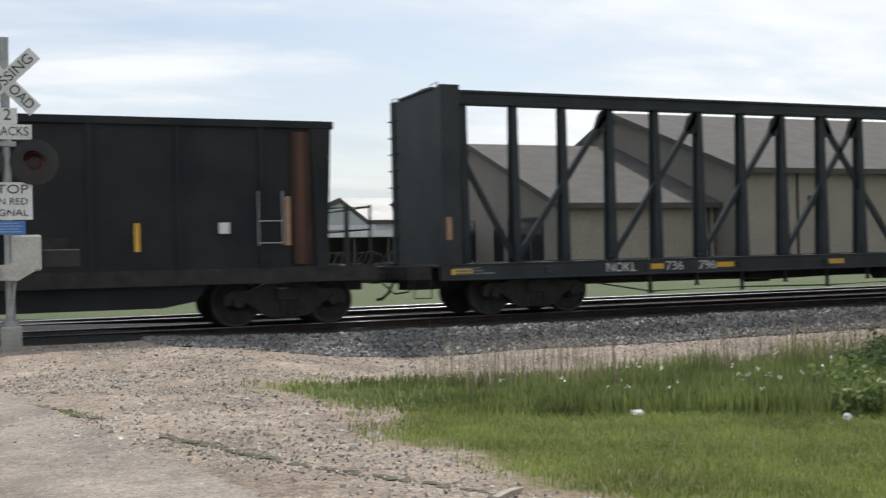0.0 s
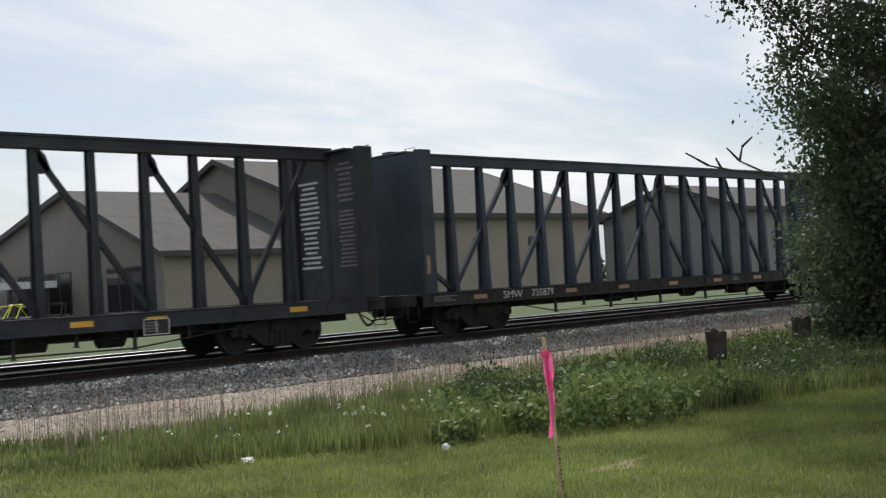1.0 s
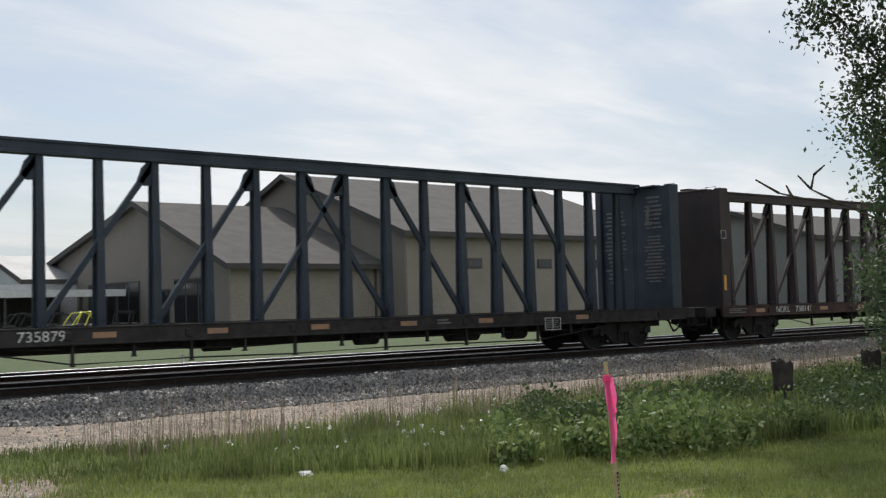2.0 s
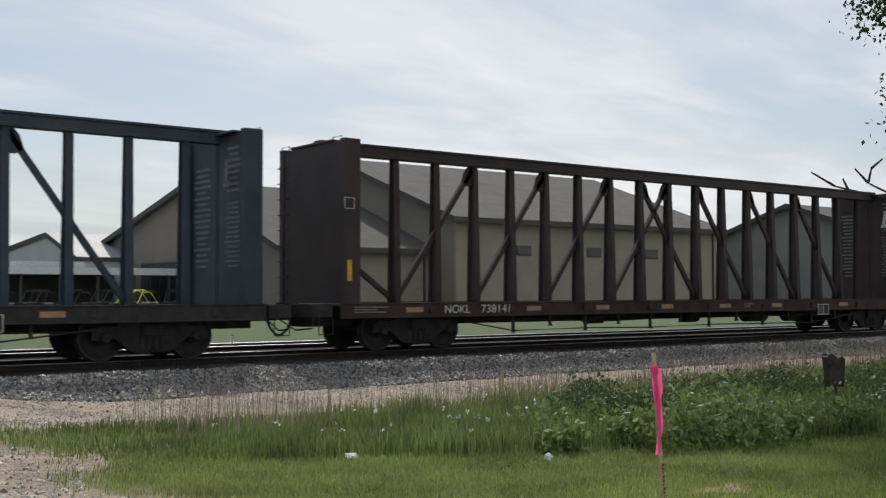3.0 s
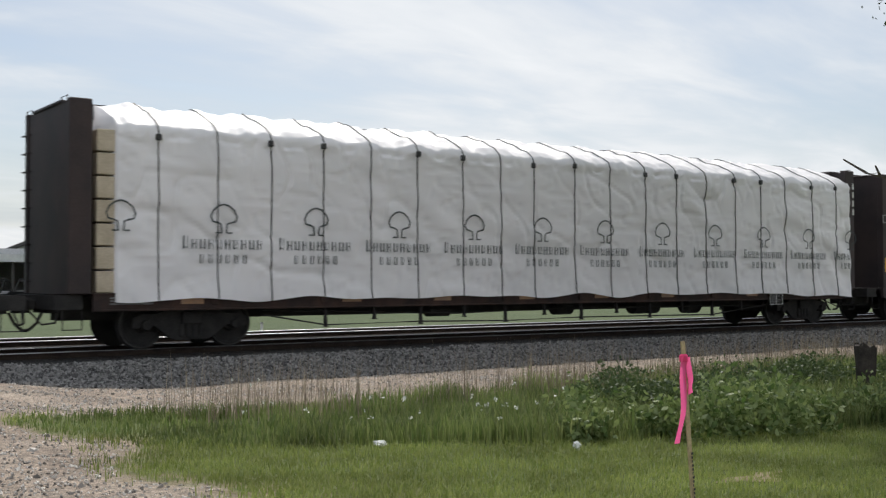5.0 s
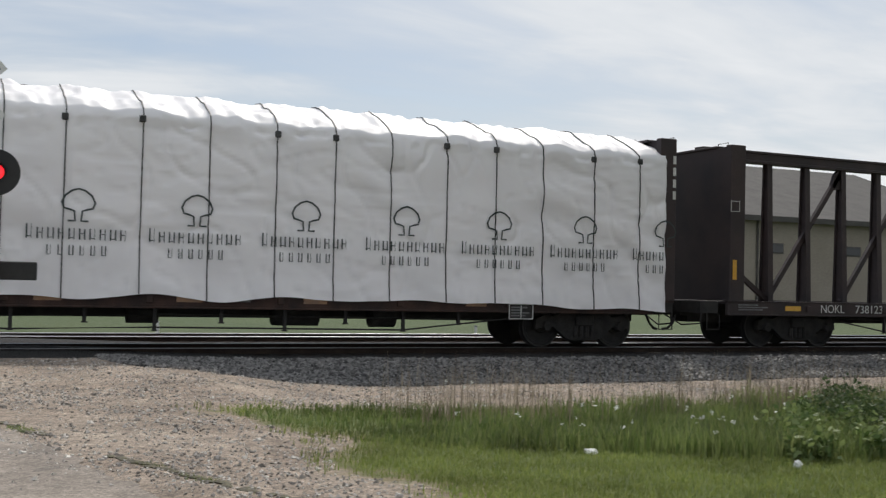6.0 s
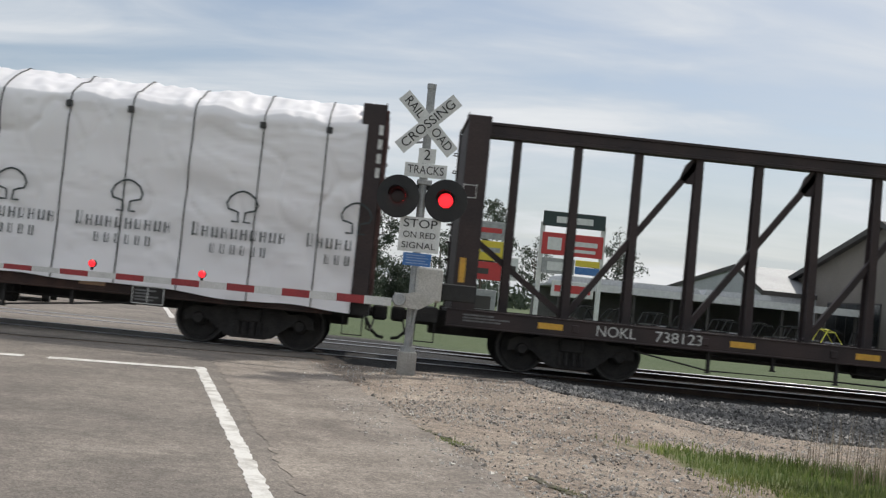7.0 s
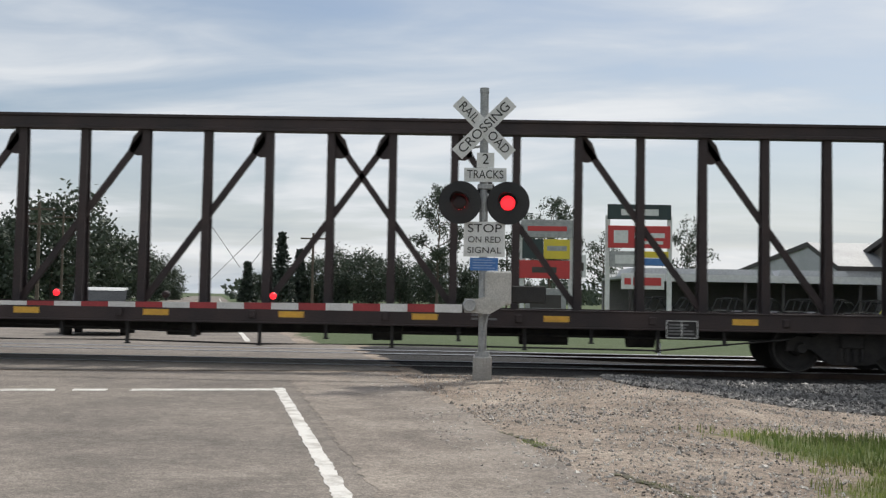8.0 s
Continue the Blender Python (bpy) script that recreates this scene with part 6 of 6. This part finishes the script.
def litter(x, y, w, h, label):
    t = thing("litter", label, "litter", pose(x, y, float(height(x, y)) + 0.03, 0, 0, random.uniform(0, 90)))
    bm = bmesh.new()
    bmesh.ops.create_icosphere(bm, subdivisions=3, radius=1)
    for v in bm.verts:
        p = v.co.copy()
        v.co = Vector((p.x * w / 2, p.y * w / 3, p.z * h / 2)) * (1 + 0.45 * noise.noise(p * 2.3 + Vector((x, y, 0))))
    part("crumpled_sheet", bm, PAPER, t)



def old_edge():
    """A broken ridge of old asphalt that runs through the gravel."""
    rnd = random.Random(4)
    t = tagged(thing("broken_edge", "crumbled dark edge of old asphalt in the gravel", "asphalt edge"), kind="structure")
    for (x0, y0), (x1, y1), n in (((0.42, 11.5), (0.95, 10.1), 14), ((1.30, 8.95), (2.05, 7.25), 22), ((2.05, 7.25), (2.9, 6.0), 12)):
        for k in range(n):
            u = (k + rnd.uniform(0.2, 0.8)) / n
            x, y = x0 + (x1 - x0) * u + rnd.uniform(-0.04, 0.04), y0 + (y1 - y0) * u
            bm = bmesh.new()
            bmesh.ops.create_icosphere(bm, subdivisions=1, radius=1)
            for v in bm.verts:
                v.co = Vector((v.co.x * 0.05, v.co.y * rnd.uniform(0.05, 0.10), v.co.z * 0.013)) * rnd.uniform(0.6, 1.2)
            part("lump", bm, DIRT_DARK, t).matrix_basis = pose(x, y, float(height(x, y)) + 0.004, 0, 0, rnd.uniform(-30, 60))


DIRT_DARK = paint("dark_crumbs", (0.085, 0.075, 0.06), (0.13, 0.12, 0.075), 6, 0.95, bump=0.5)
old_edge()
GREY_WOOD = paint("bleached_wood", (0.42, 0.385, 0.33), (0.30, 0.27, 0.22), 6, 0.9, bump=0.4)
stick = thing("wood_scrap", "weathered pale scrap of wood lying on the gravel", "wood scrap", pose(2.92, 6.02, float(height(2.92, 6.02)) + 0.015, 0, 0, 35))
part("splinter", plate(B(), [(-0.16, -0.012), (0.12, -0.015), (0.17, 0.006), (0.02, 0.018), (-0.15, 0.012)], -0.025, 0.025), GREY_WOOD, stick)

litter(5.72, 8.95, 0.17, 0.055, "crumpled white paper lying in short grass")
litter(7.15, 7.75, 0.10, 0.10, "small crumpled white paper at the tall grass")

bm = B()
rad = [(0.36 + 0.14 * math.sin(3 * a) + 0.06 * math.sin(7 * a)) for a in np.linspace(0, 6.283, 40, endpoint=False)]
rim = [bm.verts.new((7.2 + r * 0.85 * math.cos(a), 5.72 + r * 0.42 * math.sin(a), float(height(7.2 + r * 0.85 * math.cos(a), 5.72 + r * 0.42 * math.sin(a))) + 0.012)) for r, a in zip(rad, np.linspace(0, 6.283, 40, endpoint=False))]
mid = bm.verts.new((7.2, 5.72, float(height(7.2, 5.72)) + 0.025))
for k in range(40):
    bm.faces.new((rim[k], rim[(k + 1) % 40], mid))
tagged(part("dirt_patch", bm, DIRT), "low bare patch of dry dirt in the lawn", "dirt", kind="structure")

# ---- the train rolls by ----
PASSING = ((0.0, 117.97), (0.5, 110.58), (1.0, 103.14), (1.5, 95.89), (1.7, 92.65), (2.8, 76.35), (3.0, 73.15), (3.5, 66.04), (4.0, 58.70), (5.3, 37.75),
           (5.5, 34.50), (6.0, 27.68), (6.5, 19.92), (7.0, 12.50), (7.5, 5.10), (8.0, -1.84))


def motions():
    """The train rolls to the left; its wheels turn as far as they roll."""
    ts, cs = zip(*PASSING)
    cars = ((car_f, 0.0, wheels_f), (car_e, -0.25 - LONG, wheels_e), (car_d, -0.25 - 2 * LONG, wheels_d), (car_b, -0.25 - 3 * LONG, wheels_b), (car_a, -0.25 - 4 * LONG, wheels_a), (car_h, -4.5 * LONG - 8.60, wheels_h))
    for car, off, wheels in cars:
        walk(car, [(t, pose(c + off, TRACK_Y, 0)) for t, c in PASSING])
        for k, w in enumerate(wheels):
            x = -0.915 if k % 2 == 0 else 0.915
            walk(w, [(n / 30, pose(x, 0, WHEEL_R, 0, math.degrees((float(np.interp(n / 30, ts, cs)) - cs[0]) / WHEEL_R), 0)) for n in range(241)])
    flutter = ((0, 2, 3), (1.0, 1, 4), (2.0, 4, 12), (3.0, 3, 6), (3.5, 4, 24), (4.0, 3, 10), (4.6, -8, 10), (5.3, -6, 12), (5.5, -24, 42), (5.9, -20, 40), (6.5, -5, 14), (8.0, 2, 6))
    for o, k, sign in ((ribbon_tails[0], 1, 1), (ribbon_tails[1], 2, 1)):
        at = o.matrix_basis.translation.copy()
        walk(o, [(row[0], pose(at.x, at.y, at.z, 0, -row[k], 0)) for row in flutter])
    # each lamp shows its lit face for half the cycle, the two by turns
    half = 0.552
    for o, first in ((flashers[0], 0), (flashers[1], 180)):
        rows, angle = [(0.0, pose(0, -0.125, 0, 0, 0, first))], first
        for k in range(15):
            at = 0.09 + k * half
            if at + 0.05 > 8:
                break
            for q in range(6):
                rows.append((at - 0.05 + 0.02 * q, pose(0, -0.125, 0, 0, 0, angle + 36 * q)))
            angle += 180
        rows.append((8.0, pose(0, -0.125, 0, 0, 0, angle)))
        walk(o, rows)
    # the two inner gate lamps flash as well, the one at the tip stays lit
    for o, flips, first in ((gate_flashers[1], (7.36, 7.86), 0), (gate_flashers[2], (5.65, 6.2, 7.86), 0)):
        rows, angle = [(0.0, pose(0, 0, 0))], first
        for at in flips:
            for q in range(6):
                rows.append((at - 0.05 + 0.02 * q, pose(0, 0, 0, 0, 0, angle + 36 * q)))
            angle += 180
        rows.append((8.0, pose(0, 0, 0, 0, 0, angle)))
        walk(o, rows)
    walk(load, [(t, pose(c - 0.25 - LONG, TRACK_Y, 0)) for t, c in PASSING])


motions()
